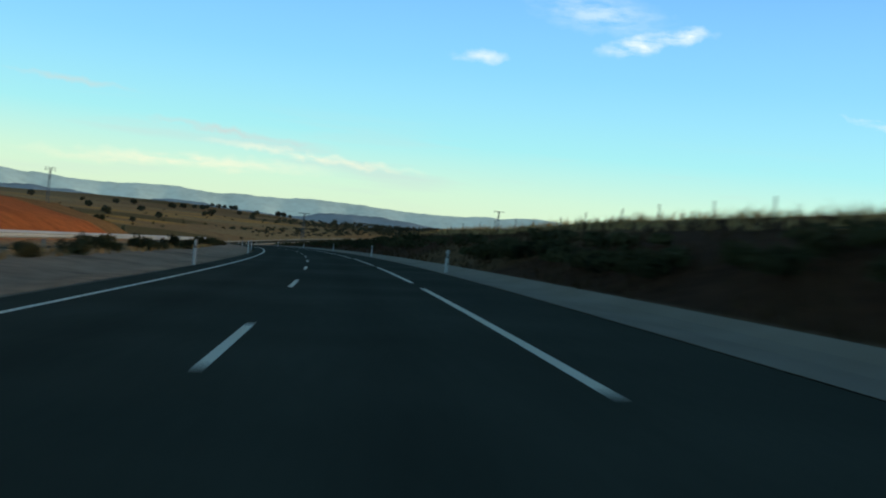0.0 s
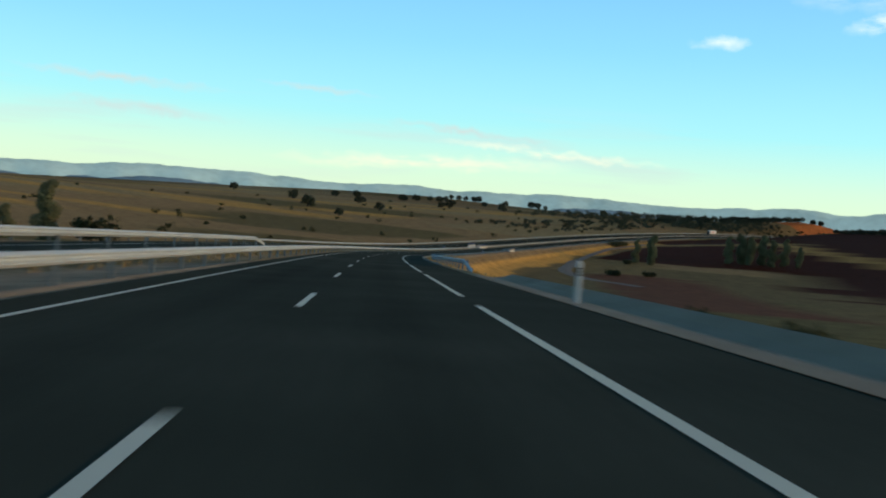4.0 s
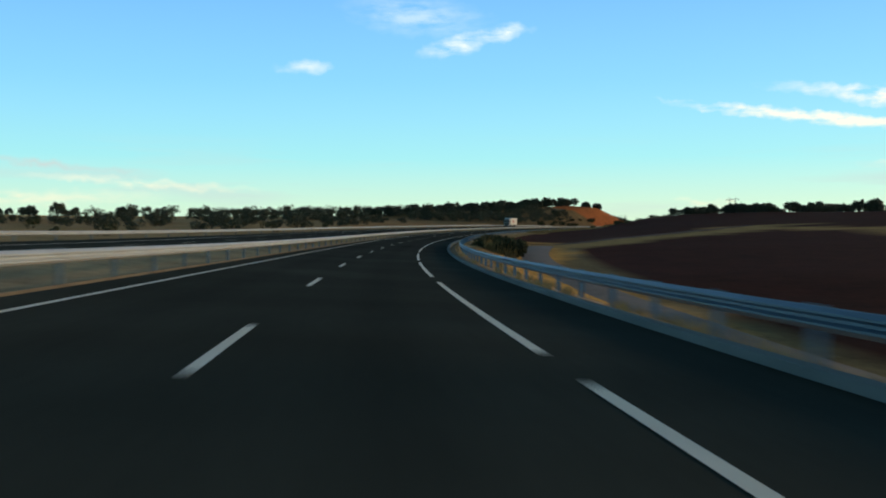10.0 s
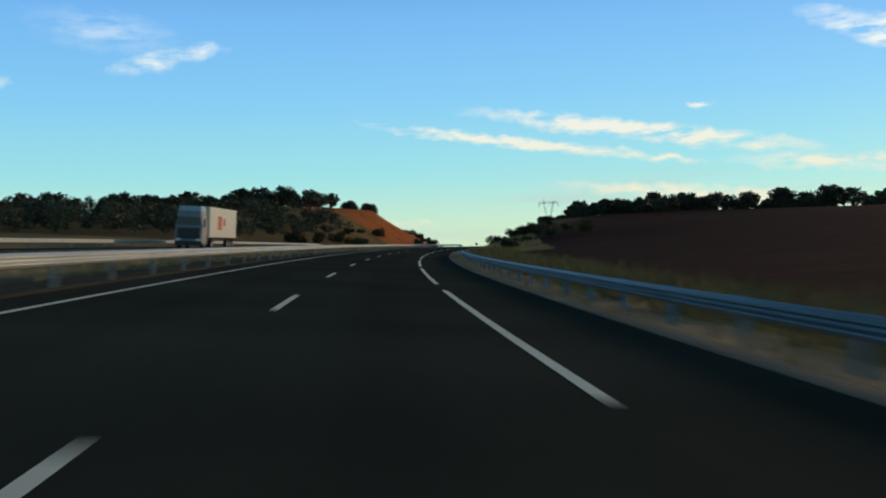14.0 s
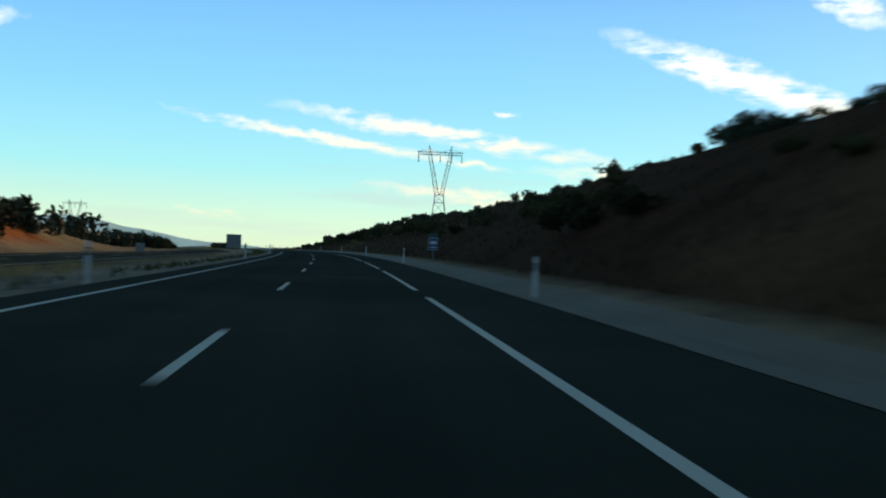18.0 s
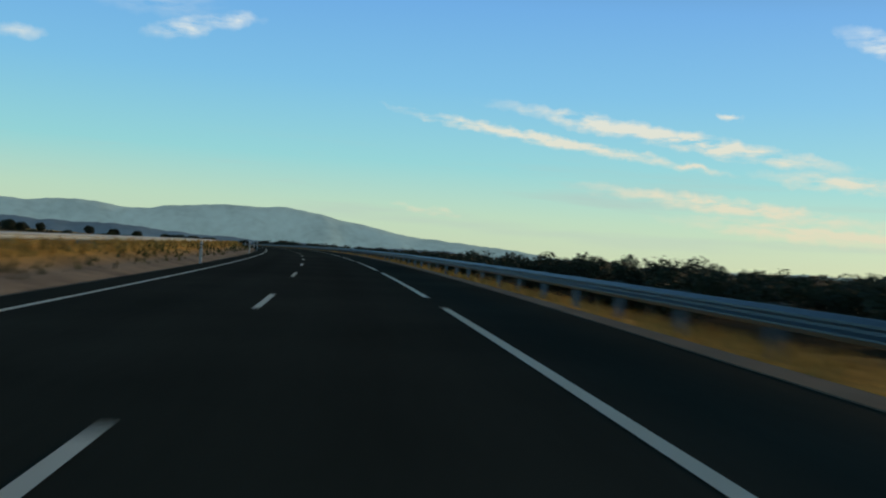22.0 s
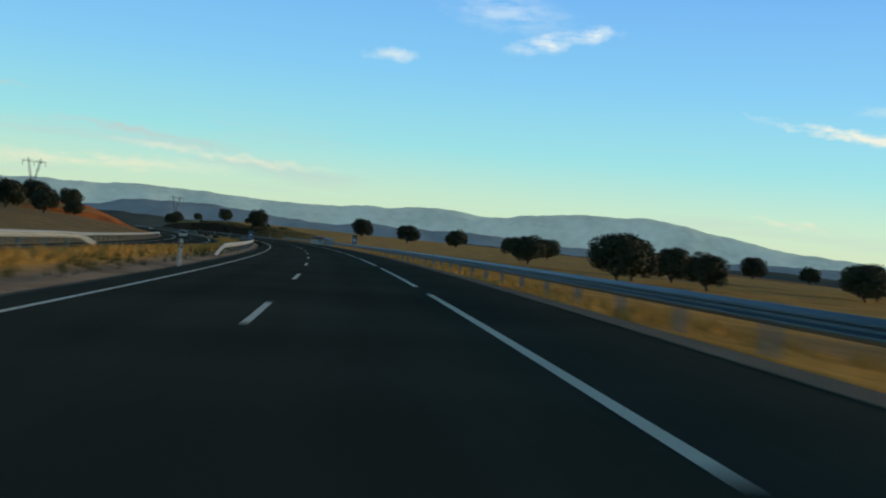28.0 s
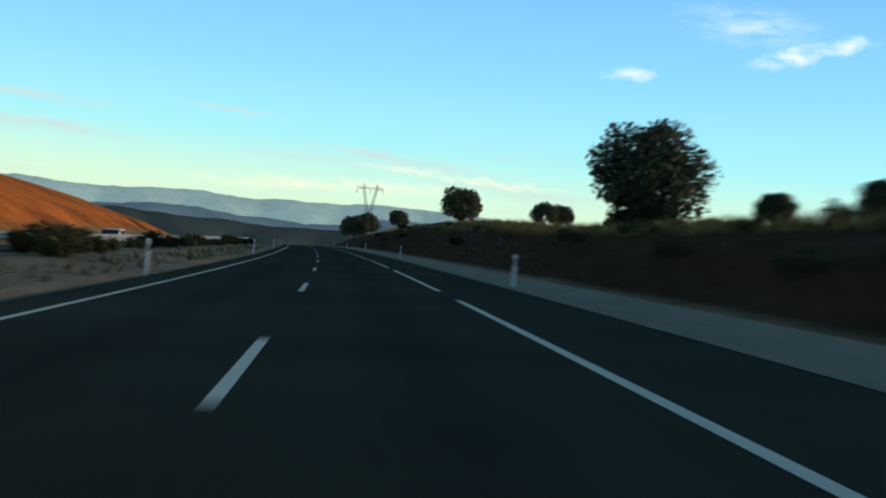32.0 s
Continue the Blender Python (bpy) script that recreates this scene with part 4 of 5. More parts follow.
PLACES = EAST_OAKS + [
    (2970, 19.3, 0.23, 0), (2962.5, 20, 0.24, 2), (2987, -50, 1.1, 0), (2995, -63, 1.25, 1), (3004, -72, 1.1, 2), (2960, -68, 0.9, 0), (2940, -48, 0.7, 1),
    (1923, 27, 0.44, 1), (1931, 28, 0.5, 2), (1938, 31, 0.52, 0), (1885, 30, 0.4, 2), (1952, 28, 0.34, 0),
    (1712, -48, 0.9, 0), (1706, -55, 0.9, 2), (1999, 24.6, 0.42, 1), (1991, 27, 0.4, 2), (1985, 26, 0.4, 0), (1968, 24.5, 0.27, 2), (2005, 27, 0.36, 0),
    (1676, 29, 0.4, 0), (1668, 28, 0.4, 2),
    (2745, -52, 0.9, 1), (2738, -60, 1.0, 0), (2755, -66, 0.9, 2), (2812, -48, 0.8, 2), (2820, -57, 0.95, 1),
]
for s, u, size, k in PLACES:
    copy_thing(OAKS[k], stand(s, u, rnd.uniform(0, 360), size))
# oaks on the hill across the valley, singly and in lines
HILL = [(1743, -557), (1752, -575), (1735, -540), (1760, -590), (1748, -566), (1728, -530), (1765, -610), (1528, -498), (1540, -512), (1515, -480), (1590, -500), (1605, -520), (1640, -520), (1560, -505), (1935, -717), (1900, -690), (1870, -660), (1480, -520), (1430, -500), (1390, -520), (1350, -560),
        (1744, -445), (1720, -430), (1690, -420), (1650, -430), (1600, -410), (1560, -400), (1510, -395), (1710, -300), (1690, -320), (1730, -290), (1300, -330), (1260, -300), (1340, -280), (1380, -300), (1420, -260), (1180, -220), (1120, -250), (1060, -180), (1220, -350)]
for s, u in HILL:
    copy_thing(FAR_OAKS[rnd.randint(3)], stand(s + rnd.uniform(-5, 5), u + rnd.uniform(-6, 6), rnd.uniform(0, 360), rnd.uniform(0.8, 1.35)))
# oaks crowning the hills at both sides of the cutting
for k in range(44):
    s, u = sown(rnd, 1535, 1665, 29, 54)
    copy_thing(FAR_OAKS[rnd.randint(3)], stand(s, u, rnd.uniform(0, 360), rnd.uniform(0.42, 0.62)))
for k in range(72):
    s, u = sown(rnd, 1560, 1720, 46, 120)
    copy_thing(FAR_OAKS[rnd.randint(3)], stand(s, u, rnd.uniform(0, 360), rnd.uniform(0.55, 0.85)))
for k in range(56):
    s, u = sown(rnd, 1540, 1690, 108, 280)
    copy_thing(FAR_OAKS[rnd.randint(3)], stand(s, u, rnd.uniform(0, 360), rnd.uniform(0.85, 1.2)))
for k in range(90):
    s, u = sown(rnd, 1470, 1700, -130, -56)
    copy_thing(FAR_OAKS[rnd.randint(3)], stand(s, u, rnd.uniform(0, 360), rnd.uniform(0.6, 0.95)))
for s, u, size, k in ((949, 49.6, 0.85, 1), (944, 58.4, 1.05, 0), (1012, 92, 1.05, 1), (1016, 98, 1.15, 0), (1010, 104, 1.1, 1), (1020, 110, 1.15, 0), (1008, 116, 1.0, 0), (1024, 122, 1.05, 1), (1015, 130, 0.8, 1)):
    copy_thing(POPLARS[k], stand(s, u, rnd.uniform(0, 360), size))
# two dark cypress-like trees on the far verge
for s, u, size in ((466, -30, 0.42), (464, -42, 0.34), (472, -36, 0.3)):
    copy_thing(POPLARS[0], stand(s, u, rnd.uniform(0, 360), size))


def shrub_mesh(seed, leaves=1000, size=0.10):
    r = np.random.RandomState(seed)
    c = [(r.uniform(-0.7, 0.7), r.uniform(-0.7, 0.7), r.uniform(0.25, 0.75)) for _ in range(7)]
    v, f = leaf_cloud(r, c, [r.uniform(0.35, 0.6) for _ in c], leaves, size, 0.9)
    v[:, 2] = np.maximum(v[:, 2], 0.0)
    return mesh_of("shrub", v * S, f.tolist(), M_SHRUB)


SHRUBS = [tagged(new("shrub", shrub_mesh(200 + i)), "low dark broom shrub among dry grass", "shrub", "shrubs on the verges") for i in range(4)]


def scatter_shrubs(n, s0, s1, u0, u1, lo, hi):
    for _ in range(n):
        s, u = sown(rnd, s0, s1, u0, u1)
        copy_thing(SHRUBS[rnd.randint(4)], stand(s, u, rnd.uniform(0, 360), rnd.uniform(lo, hi)))


# bushes round the foot of the big oak
for s, u, size in ((2996.3, 20.6, 2.0), (2994.3, 21.0, 2.3), (2992.6, 21.4, 1.7), (2998.6, 21.2, 1.3), (3001.5, 21.0, 0.9)):
    copy_thing(SHRUBS[rnd.randint(4)], stand(s, u, rnd.uniform(0, 360), size))
scatter_shrubs(18, 22, 66, 10.6, 12.6, 0.55, 0.95)
scatter_shrubs(8, 285, 420, 11, 30, 0.7, 1.4)
scatter_shrubs(4, 790, 800, 50, 55, 1.5, 2.2)
scatter_shrubs(2, 808, 812, 64, 67, 1.5, 2.0)
scatter_shrubs(4, 925, 945, 42, 48, 1.4, 2.2)
scatter_shrubs(26, 1066, 1097, 10.5, 15, 1.2, 2.1)
scatter_shrubs(8, 1097, 1113, 9.6, 12, 0.5, 0.9)
scatter_shrubs(18, 1420, 1560, 11, 26, 0.7, 1.6)
scatter_shrubs(24, 1650, 1950, 12, 17, 0.7, 1.6)
scatter_shrubs(26, 2925, 3150, 10.5, 20, 0.4, 0.9)
scatter_shrubs(8, 2935, 3010, 15, 24, 0.4, 0.8)
scatter_shrubs(30, 1650, 1990, -40, -24.5, 1.2, 2.4)
scatter_shrubs(14, 1480, 1650, -32, -24.5, 1.0, 2.2)
scatter_shrubs(40, 2905, 3110, -10.8, -8.4, 0.55, 1.05)
scatter_shrubs(10, 2800, 2900, -10.8, -8.6, 0.3, 0.6)
scatter_shrubs(44, 1942, 2022, -10.6, -8.8, 0.9, 1.5)
scatter_shrubs(46, 15, 330, -10.6, -8.6, 0.45, 0.85)
scatter_shrubs(9, 330, 480, -40, -24.5, 1.2, 2.4)
scatter_shrubs(6, 2300, 2700, -60, -26, 1.2, 2.4)


def wood(name, seed, n, s0, s1, u0, u1, label, height=5.5, spread=3.6, keep=None, leaves=240, leaf=0.40, mat=M_LEAF, even=0.3):
    """A far wood of oaks: crowns and stems in one sheet of leaves."""
    r = np.random.RandomState(seed)
    vs, fs, k = [], [], 0
    for _ in range(n):
        s, u = sown(r, s0, s1, u0, u1)
        if keep and not keep(s, u):
            continue
        p = land(s, u) / S
        q = r.uniform(1 - even, 1 + even)
        c = [(r.uniform(-0.6, 0.6) * spread * q, r.uniform(-0.6, 0.6) * spread * q, height * q * r.uniform(0.3, 0.78)) for _ in range(6)]
        v, f = leaf_cloud(r, c, [spread * q * r.uniform(0.32, 0.5) for _ in c], leaves, leaf)
        v[:, 2] = np.maximum(v[:, 2], 0.1)
        vs.append(v + p)
        fs.append(f + k)
        k += len(v)
    return tagged(new(name, mesh_of(name, np.concatenate(vs) * S, np.concatenate(fs).tolist(), mat)), label, "wood", kind="stuff")


for k in range(40):
    s, u = sown(rnd, 2075, 2470, 26, 40)
    copy_thing(OAKS[rnd.randint(3)], stand(s, u, rnd.uniform(0, 360), rnd.uniform(0.42, 0.56)))
wood("oak_wood", 1, 230, 2062, 2480, 28, 62, "dark dense oak wood below the embankment", height=5.2, spread=3.0, leaves=1300, leaf=0.17, even=0.14)
wood("oak_wood", 12, 360, 2062, 2480, 60, 135, "dark oak wood stretching over the plain", height=5.6, spread=3.2, leaves=420, leaf=0.27, even=0.18)
wood("oak_wood", 2, 260, 2050, 2700, 230, 520, "dark oak wood on the plain")
wood("oak_wood", 3, 200, 1380, 1700, -250, -110, "dark oak wood behind the far carriageway")
wood("oak_wood", 4, 130, 1150, 1480, -130, -60, "dark oaks along the far carriageway", height=3.2, spread=3.0, leaves=420, leaf=0.26)
wood("oak_wood", 5, 160, 1830, 2700, -420, -90, "scattered oaks on the plain", keep=lambda s, u: (int(s / 37) + int(u / 41)) % 3 == 0)
wood("oak_wood", 15, 110, 1425, 1580, -80, -31, "dark oaks in front of the tan hill", height=4.6, spread=3.0, leaves=520, leaf=0.22)
wood("oak_wood", 6, 160, 1500, 1900, 130, 420, "dark oak wood on the hill over the red field")
wood("oak_wood", 7, 200, 1850, 2300, -900, -600, "far oak wood under the mountains")
wood("oak_wood", 8, 110, 1740, 1990, -60, -26, "dark thicket beside the far carriageway", height=2.6, spread=2.4)
wood("thicket", 10, 120, 1600, 1850, 23, 36, "low dark scrub along the crest of the cutting", height=0.6, spread=1.1, leaf=0.25)
wood("thicket", 13, 26, 1682, 1716, 23.5, 28, "dense dark bushes on the crest of the cutting", height=1.5, spread=1.3, leaves=900, leaf=0.11)
wood("thicket", 14, 60, 1716, 1800, 24, 30, "low dark bushes along the crest of the cutting", height=0.6, spread=0.9, leaves=400, leaf=0.10)
wood("thicket", 11, 90, 1840, 1975, 23, 36, "dark oak scrub at the end of the cutting", height=1.4, spread=1.6)
wood("scrub", 21, 56, 5, 150, 10.8, 14.5, "dark scrub on the earth bank", height=0.8, spread=0.9, leaves=160, leaf=0.17, mat=M_SHRUB)
wood("scrub", 22, 90, 150, 285, 10.5, 14, "dark broom scrub at the end of the earth bank", height=0.7, spread=0.8, leaves=160, leaf=0.17, mat=M_SHRUB)
wood("scrub", 23, 110, 1540, 1960, 12, 28, "dark scrub on the cutting slope", height=0.9, spread=1.0, leaves=140, leaf=0.16, mat=M_SHRUB)
wood("scrub", 25, 50, 1950, 2040, 12, 27, "dark scrub where the cutting runs out", height=0.8, spread=1.0, leaves=150, leaf=0.16, mat=M_SHRUB)
wood("scrub", 24, 80, 650, 1450, -380, -50, "dark bushes dotted over the golden hillside", height=2.6, spread=2.2, leaves=180, leaf=0.3, mat=M_SHRUB)
wood("oak_wood", 9, 240, 3500, 5200, -900, 900, "far oak wood on falling ground", height=5, spread=5)


# ---- pylons ----
def lattice(sh, a0, a1, b0, b1, bays, w=0.07):
    """A square lattice leg or tower between two square sections: (centre, half side)."""
    def ring(t):
        c = [a0[i] * (1 - t) + b0[i] * t for i in range(3)]
        h = a1 * (1 - t) + b1 * t
        return [(c[0] + dx * h, c[1] + dy * h, c[2]) for dx, dy in ((-1, -1), (1, -1), (1, 1), (-1, 1))]
    rings = [ring(i / bays) for i in range(bays + 1)]
    for lo, hi in zip(rings[:-1], rings[1:]):
        for k in range(4):
            sh.bar(lo[k], hi[k], w)
            sh.bar(lo[k], hi[(k + 1) % 4], w * 0.6)
            sh.bar(hi[k], hi[(k + 1) % 4], w * 0.6)
    return sh


def big_pylon():
    """Cat-head pylon: splayed legs, waist, two raised horns and a crossbeam."""
    t = thing("pylon", "grey steel lattice power pylon with a Y-shaped head", "pylon", "power pylons")
    part("base", lattice(Shape(), (0, 0, -1), 2.7, (0, 0, 8.2), 1.25, 3, 0.09), M_LATTICE, t)
    part("waist", lattice(Shape(), (0, 0, 8.2), 1.25, (0, 0, 10.2), 1.1, 1, 0.09), M_LATTICE, t)
    for sx in (-1, 1):
        part("horn", lattice(Shape(), (0.6 * sx, 0, 10.2), 0.5, (2.7 * sx, 0, 20.5), 0.42, 6, 0.07), M_LATTICE, t)
        part("peak", lattice(Shape(), (2.7 * sx, 0, 20.5), 0.42, (2.9 * sx, 0, 23), 0.05, 2, 0.06), M_LATTICE, t)
        arm = lattice_beam(2.7 * sx, 5.9 * sx, 20.6)
        arm.bar((2.8 * sx, 0, 22.2), (5.9 * sx, 0, 21.2), 0.05)
        part("arm", arm, M_LATTICE, t)
        for x in (5.6, 0.0 if sx < 0 else 2.9):
            part("insulator", Shape().tube([(x * sx, 0, 20.3), (x * sx, 0, 18.6)], [0.12, 0.12], 6), M_LATTICE, t, "hanging insulator string")
    beam = lattice_beam(-2.7, 2.7, 20.6)
    beam.bar((-2.8, 0, 22.2), (0, 0, 21.2), 0.05).bar((2.8, 0, 22.2), (0, 0, 21.2), 0.05)
    part("crossbeam", beam, M_LATTICE, t)
    return t


def lattice_beam(x0, x1, z):
    sh = Shape()
    n = 5
    for i in range(n):
        a, b = x0 + (x1 - x0) * i / n, x0 + (x1 - x0) * (i + 1) / n
        for dy in (-0.4, 0.4):
            sh.bar((a, dy, z), (b, dy, z), 0.06)
            sh.bar((a, dy, z + 0.7), (b, dy, z + 0.7), 0.06)
            sh.bar((a, dy, z), (b, dy, z + 0.7), 0.045)
        sh.bar((a, -0.4, z), (b, 0.4, z), 0.045)
    return sh


def t_pylon():
    t = thing("pylon", "slim steel lattice pole with a level crossarm", "pylon", "power poles")
    part("mast", lattice(Shape(), (0, 0, -1), 0.5, (0, 0, 12.6), 0.25, 12, 0.045), M_LATTICE, t)
    for sx in (-1, 1):
        sh = Shape().bar((0, 0, 12.6), (1.95 * sx, 0, 12.65), 0.08).bar((0, 0.2, 12.6), (1.95 * sx, 0, 12.65), 0.06).bar((0, 0, 12.0), (1.2 * sx, 0, 12.68), 0.05)
        part("crossarm", sh, M_LATTICE, t)
        part("insulator", Shape().tube([(1.6 * sx, 0, 12.7), (1.6 * sx, 0, 12.2)], [0.09, 0.09], 6), M_LATTICE, t)
    return t


tp = t_pylon()
tp.matrix_world = stand(325, 23.4, 6, 0.93)
copy_thing(tp, stand(192, 41.3, 8, 0.6))
copy_thing(tp, stand(229, -42, 12, 0.6))
copy_thing(tp, stand(299, -48, 12, 0.82))
bp = big_pylon()
bp.matrix_world = stand(1921, 41.5, -10, 1.0)
copy_thing(bp, stand(2145, -56, -8, 0.86))
copy_thing(bp, stand(3116, -66, 12, 0.95))
copy_thing(bp, stand(3293, 23.5, 6, 0.8))
copy_thing(bp, stand(2560, -420, 0, 1.0))


# ---- bridge ends: concrete parapets with a raised rail ----
STANCHION = Shape().add([(-0.06, -0.26, 0.81), (0.06, -0.26, 0.81), (0.06, 0.06, 0.81), (-0.06, 0.06, 0.81), (-0.06, 0.02, 1.29), (0.06, 0.02, 1.29), (0.06, 0.20, 1.29), (-0.06, 0.20, 1.29)],
                        [(3, 2, 1, 0), (4, 5, 6, 7), (0, 1, 5, 4), (1, 2, 6, 5), (2, 3, 7, 6), (3, 0, 4, 7)])


def parapet(s0, s1, u, side, label):
    t = thing("parapet", label, "parapet", "bridge parapets")
    ss = np.linspace(s0, s1, 6)
    prof = [(-0.14, -0.3), (-0.06, 0.74), (0.0, 0.82), (0.22, 0.82), (0.28, 0.74), (0.36, -0.3)]
    rows = [on_road(ss, u + side * a, z) for a, z in prof]
    n, m = len(ss), len(prof)
    f = [(j * n + i, (j + 1) * n + i, (j + 1) * n + i + 1, j * n + i + 1) for j in range(m - 1) for i in range(n - 1)]
    f += [tuple(j * n for j in range(m))[::-1], tuple(j * n + n - 1 for j in range(m))]
    part("wall", mesh_of("wall", np.concatenate(rows), f, M_CONCRETE), M_CONCRETE, t, "pale cast concrete wall")
    ss = np.linspace(s0 - 1.5, s1 + 1.5, 8)
    box = [on_road(ss, u + side * a, z) for a, z in ((-0.02, 1.27), (-0.02, 1.40), (0.0, 1.42), (0.14, 1.42), (0.16, 1.40), (0.16, 1.27))]
    n = len(ss)
    f = [(j * n + i, ((j + 1) % 6) * n + i, ((j + 1) % 6) * n + i + 1, j * n + i + 1) for j in range(6) for i in range(n - 1)]
    f += [tuple(j * n for j in range(6))[::-1], tuple(j * n + n - 1 for j in range(6))]
    part("beam", mesh_of("beam", np.concatenate(box), f, M_STEEL_BLUE), M_STEEL_BLUE, t, "raised blue steel beam")
    for q in np.arange(s0 + 0.6, s1 - 0.3, 2.6):
        o = part("stanchion", STANCHION, M_BLACK, t)
        p = on_road(q, u + side * 0.2, 0)
        o.matrix_local = pose(float(p[0]), float(p[1]), float(p[2]), 0, 0, math.degrees(float(along(hd, q))))
    return t


def approach_rail(s0, u, side, label, mat=M_STEEL):
    """The raised second beam that leads up to a parapet, with a strut down to the lower beam."""
    t = thing("guard_rail", label, "guard rail", "raised rails before the bridges")
    part("beam", rail_mesh(s0 - 20, s0 + 1.2, u, 1.24, side, mat), mat, t)
    a, b = s0 + 0.4, s0 + 4.4
    part("strut", rail_mesh(a, b, u - side * 0.16, 1.2, side, mat, rise=lambda q: (q - a) * 0.14), mat, t, "beam sloping down along the parapet")
    for q in np.arange(s0 - 19.4, s0, 2.0):
        o = new("post", POST_TALL)
        o.parent = t
        o.matrix_local = post_pose(q, u + side * 0.10, 1.24, side < 0)
    return t


POST_TALL = Shape().box(-0.06, -0.04, -1.5, 0.06, 0.04, 0.02, bevel=0.012).box(-0.10, -0.045, -0.27, -0.06, 0.045, -0.05).mesh("post", M_STEEL)
parapet(821.5, 834.8, 6.95, 1, "concrete bridge parapet topped by a blue rail")
parapet(818, 833.5, -5.0, -1, "concrete bridge parapet topped by a blue rail")
parapet(2744.6, 2767, 6.4, 1, "concrete bridge parapet topped by a blue rail")
parapet(2745, 2766, -5.2, -1, "concrete bridge parapet topped by a blue rail")
parapet(822, 836, -10.9, 1, "low concrete parapet of the opposite bridge")
approach_rail(821.5, 6.95, 1, "raised steel beam leading to the first bridge parapet")
approach_rail(818, -5.0, -1, "raised pale steel beam leading to the median parapet", M_STEEL_PALE)
approach_rail(2744.6, 6.45, 1, "raised steel beam leading to the second bridge parapet")


# ---- signs ----
M_BLUE = material("blue sign face", [(0.012, 0.045, 0.16), (0.02, 0.06, 0.20)], scale=0.6, rough=0.4, bump=0)
M_GREEN = material("green sign face", [(0.012, 0.07, 0.045), (0.02, 0.09, 0.055)], scale=0.6, rough=0.4, bump=0)
M_SIGNBACK = material("grey sign back", [(0.16, 0.17, 0.18), (0.24, 0.25, 0.26)], scale=0.6, rough=0.5, metal=0.4, bump=0)
M_GREENWHITE = material("white sign lettering", [(0.7, 0.72, 0.72), (0.8, 0.82, 0.82)], scale=0.4, rough=0.5, bump=0)


def blue_sign():
    t = thing("road_sign", "blue roadside sign with a green top panel on a steel post", "road sign", "blue road signs")
    part("post", Shape().box(-0.04, 0.02, -0.6, 0.04, 0.08, 2.15, bevel=0.012), M_SIGNBACK, t)
    panel = part("panel", Shape().box(-0.36, -0.012, 0.85, 0.36, 0.018, 1.80), M_BLUE, t, "blue sign panel")
    part("border", Shape().box(-0.35, -0.016, 1.76, 0.35, -0.0125, 1.785).box(-0.35, -0.016, 0.865, 0.35, -0.0125, 0.89).box(-0.35, -0.016, 0.89, -0.325, -0.0125, 1.76).box(0.325, -0.016, 0.89, 0.35, -0.0125, 1.76), M_GREENWHITE, panel, "white border")
    part("line", Shape().box(-0.22, -0.017, 1.30, 0.22, -0.0125, 1.52), M_GREENWHITE, panel, "unreadable white bar")
    part("line", Shape().box(-0.18, -0.017, 1.02, 0.18, -0.0125, 1.10), M_GREENWHITE, panel, "unreadable white bar")
    part("top_panel", Shape().box(-0.36, -0.012, 1.82, 0.36, 0.018, 2.12), M_GREEN, t, "green upper panel")
    return t


sign = blue_sign()
sign.matrix_world = stand(2712, 8.4, 0)
for s, u, size in ((2713, -6.0, 1.0), (1727, 8.6, 0.95), (741, 7.6, 0.9), (741, -6.2, 0.9)):
    copy_thing(sign, stand(s, u, 0, size))


def back_sign():
    t = thing("road_sign", "dark back of a road sign for the opposite carriageway", "road sign", "sign backs")
    for x in (-0.5, 0.5):
        part("post", Shape().box(x - 0.04, -0.08, -0.6, x + 0.04, -0.01, 2.6, bevel=0.012), M_SIGNBACK, t)
    part("panel", Shape().box(-0.8, 0.0, 1.3, 0.8, 0.03, 2.8), M_SIGNBACK, t)
    part("rail", Shape().box(-0.78, -0.03, 1.7, 0.78, -0.002, 1.76).box(-0.78, -0.03, 2.3, 0.78, -0.002, 2.36), M_SIGNBACK, t)
    return t


bs = back_sign()
bs.matrix_world = stand(1721, -5.2, 4, 0.6)
copy_thing(bs, stand(1726, -12.0, 4, 0.62))


# ---- thin fence posts on the crest of the first bank ----
def fence_post():
    t = thing("fence_post", "thin dark wooden fence post on the grassy crest", "fence post", "fence posts on the bank")
    part("stake", Shape().tube([(0, 0, -0.3), (0.01, 0, 0.8), (0.0, 0.01, 1.5)], [0.05, 0.047, 0.042], 7), M_BARK, t)
    part("staple", Shape().box(-0.055, -0.02, 1.30, 0.055, 0.02, 1.33), M_LATTICE, t)
    return t


post = fence_post()
post.matrix_world = stand(56, 25, 0)
for k in range(1, 16):
    copy_thing(post, stand(56 + 9.5 * k, 25 + 0.3 * (k % 2), 40 * k))


# ---- vehicles on the opposite carriageway ----
M_WHITE = material("white vehicle paint", [(0.66, 0.62, 0.52), (0.76, 0.73, 0.64)], scale=2, rough=0.35, bump=0)
M_FAIRING = material("pale blue cab paint", [(0.30, 0.40, 0.44), (0.40, 0.50, 0.53)], scale=2, rough=0.4, bump=0)
M_TYRE = material("tyre rubber", [(0.02, 0.02, 0.02), (0.035, 0.035, 0.035)], scale=0.3, rough=0.9, bump=0.2)
M_GLASS = material("dark vehicle glass", [(0.02, 0.03, 0.035), (0.03, 0.04, 0.045)], scale=1, rough=0.25, bump=0)
M_RED = material("red patch", [(0.45, 0.07, 0.05), (0.55, 0.10, 0.07)], scale=1, rough=0.5, bump=0)
M_LAMP = material("headlamp", [(0.75, 0.76, 0.74), (0.8, 0.8, 0.8)], scale=1, rough=0.2, bump=0)


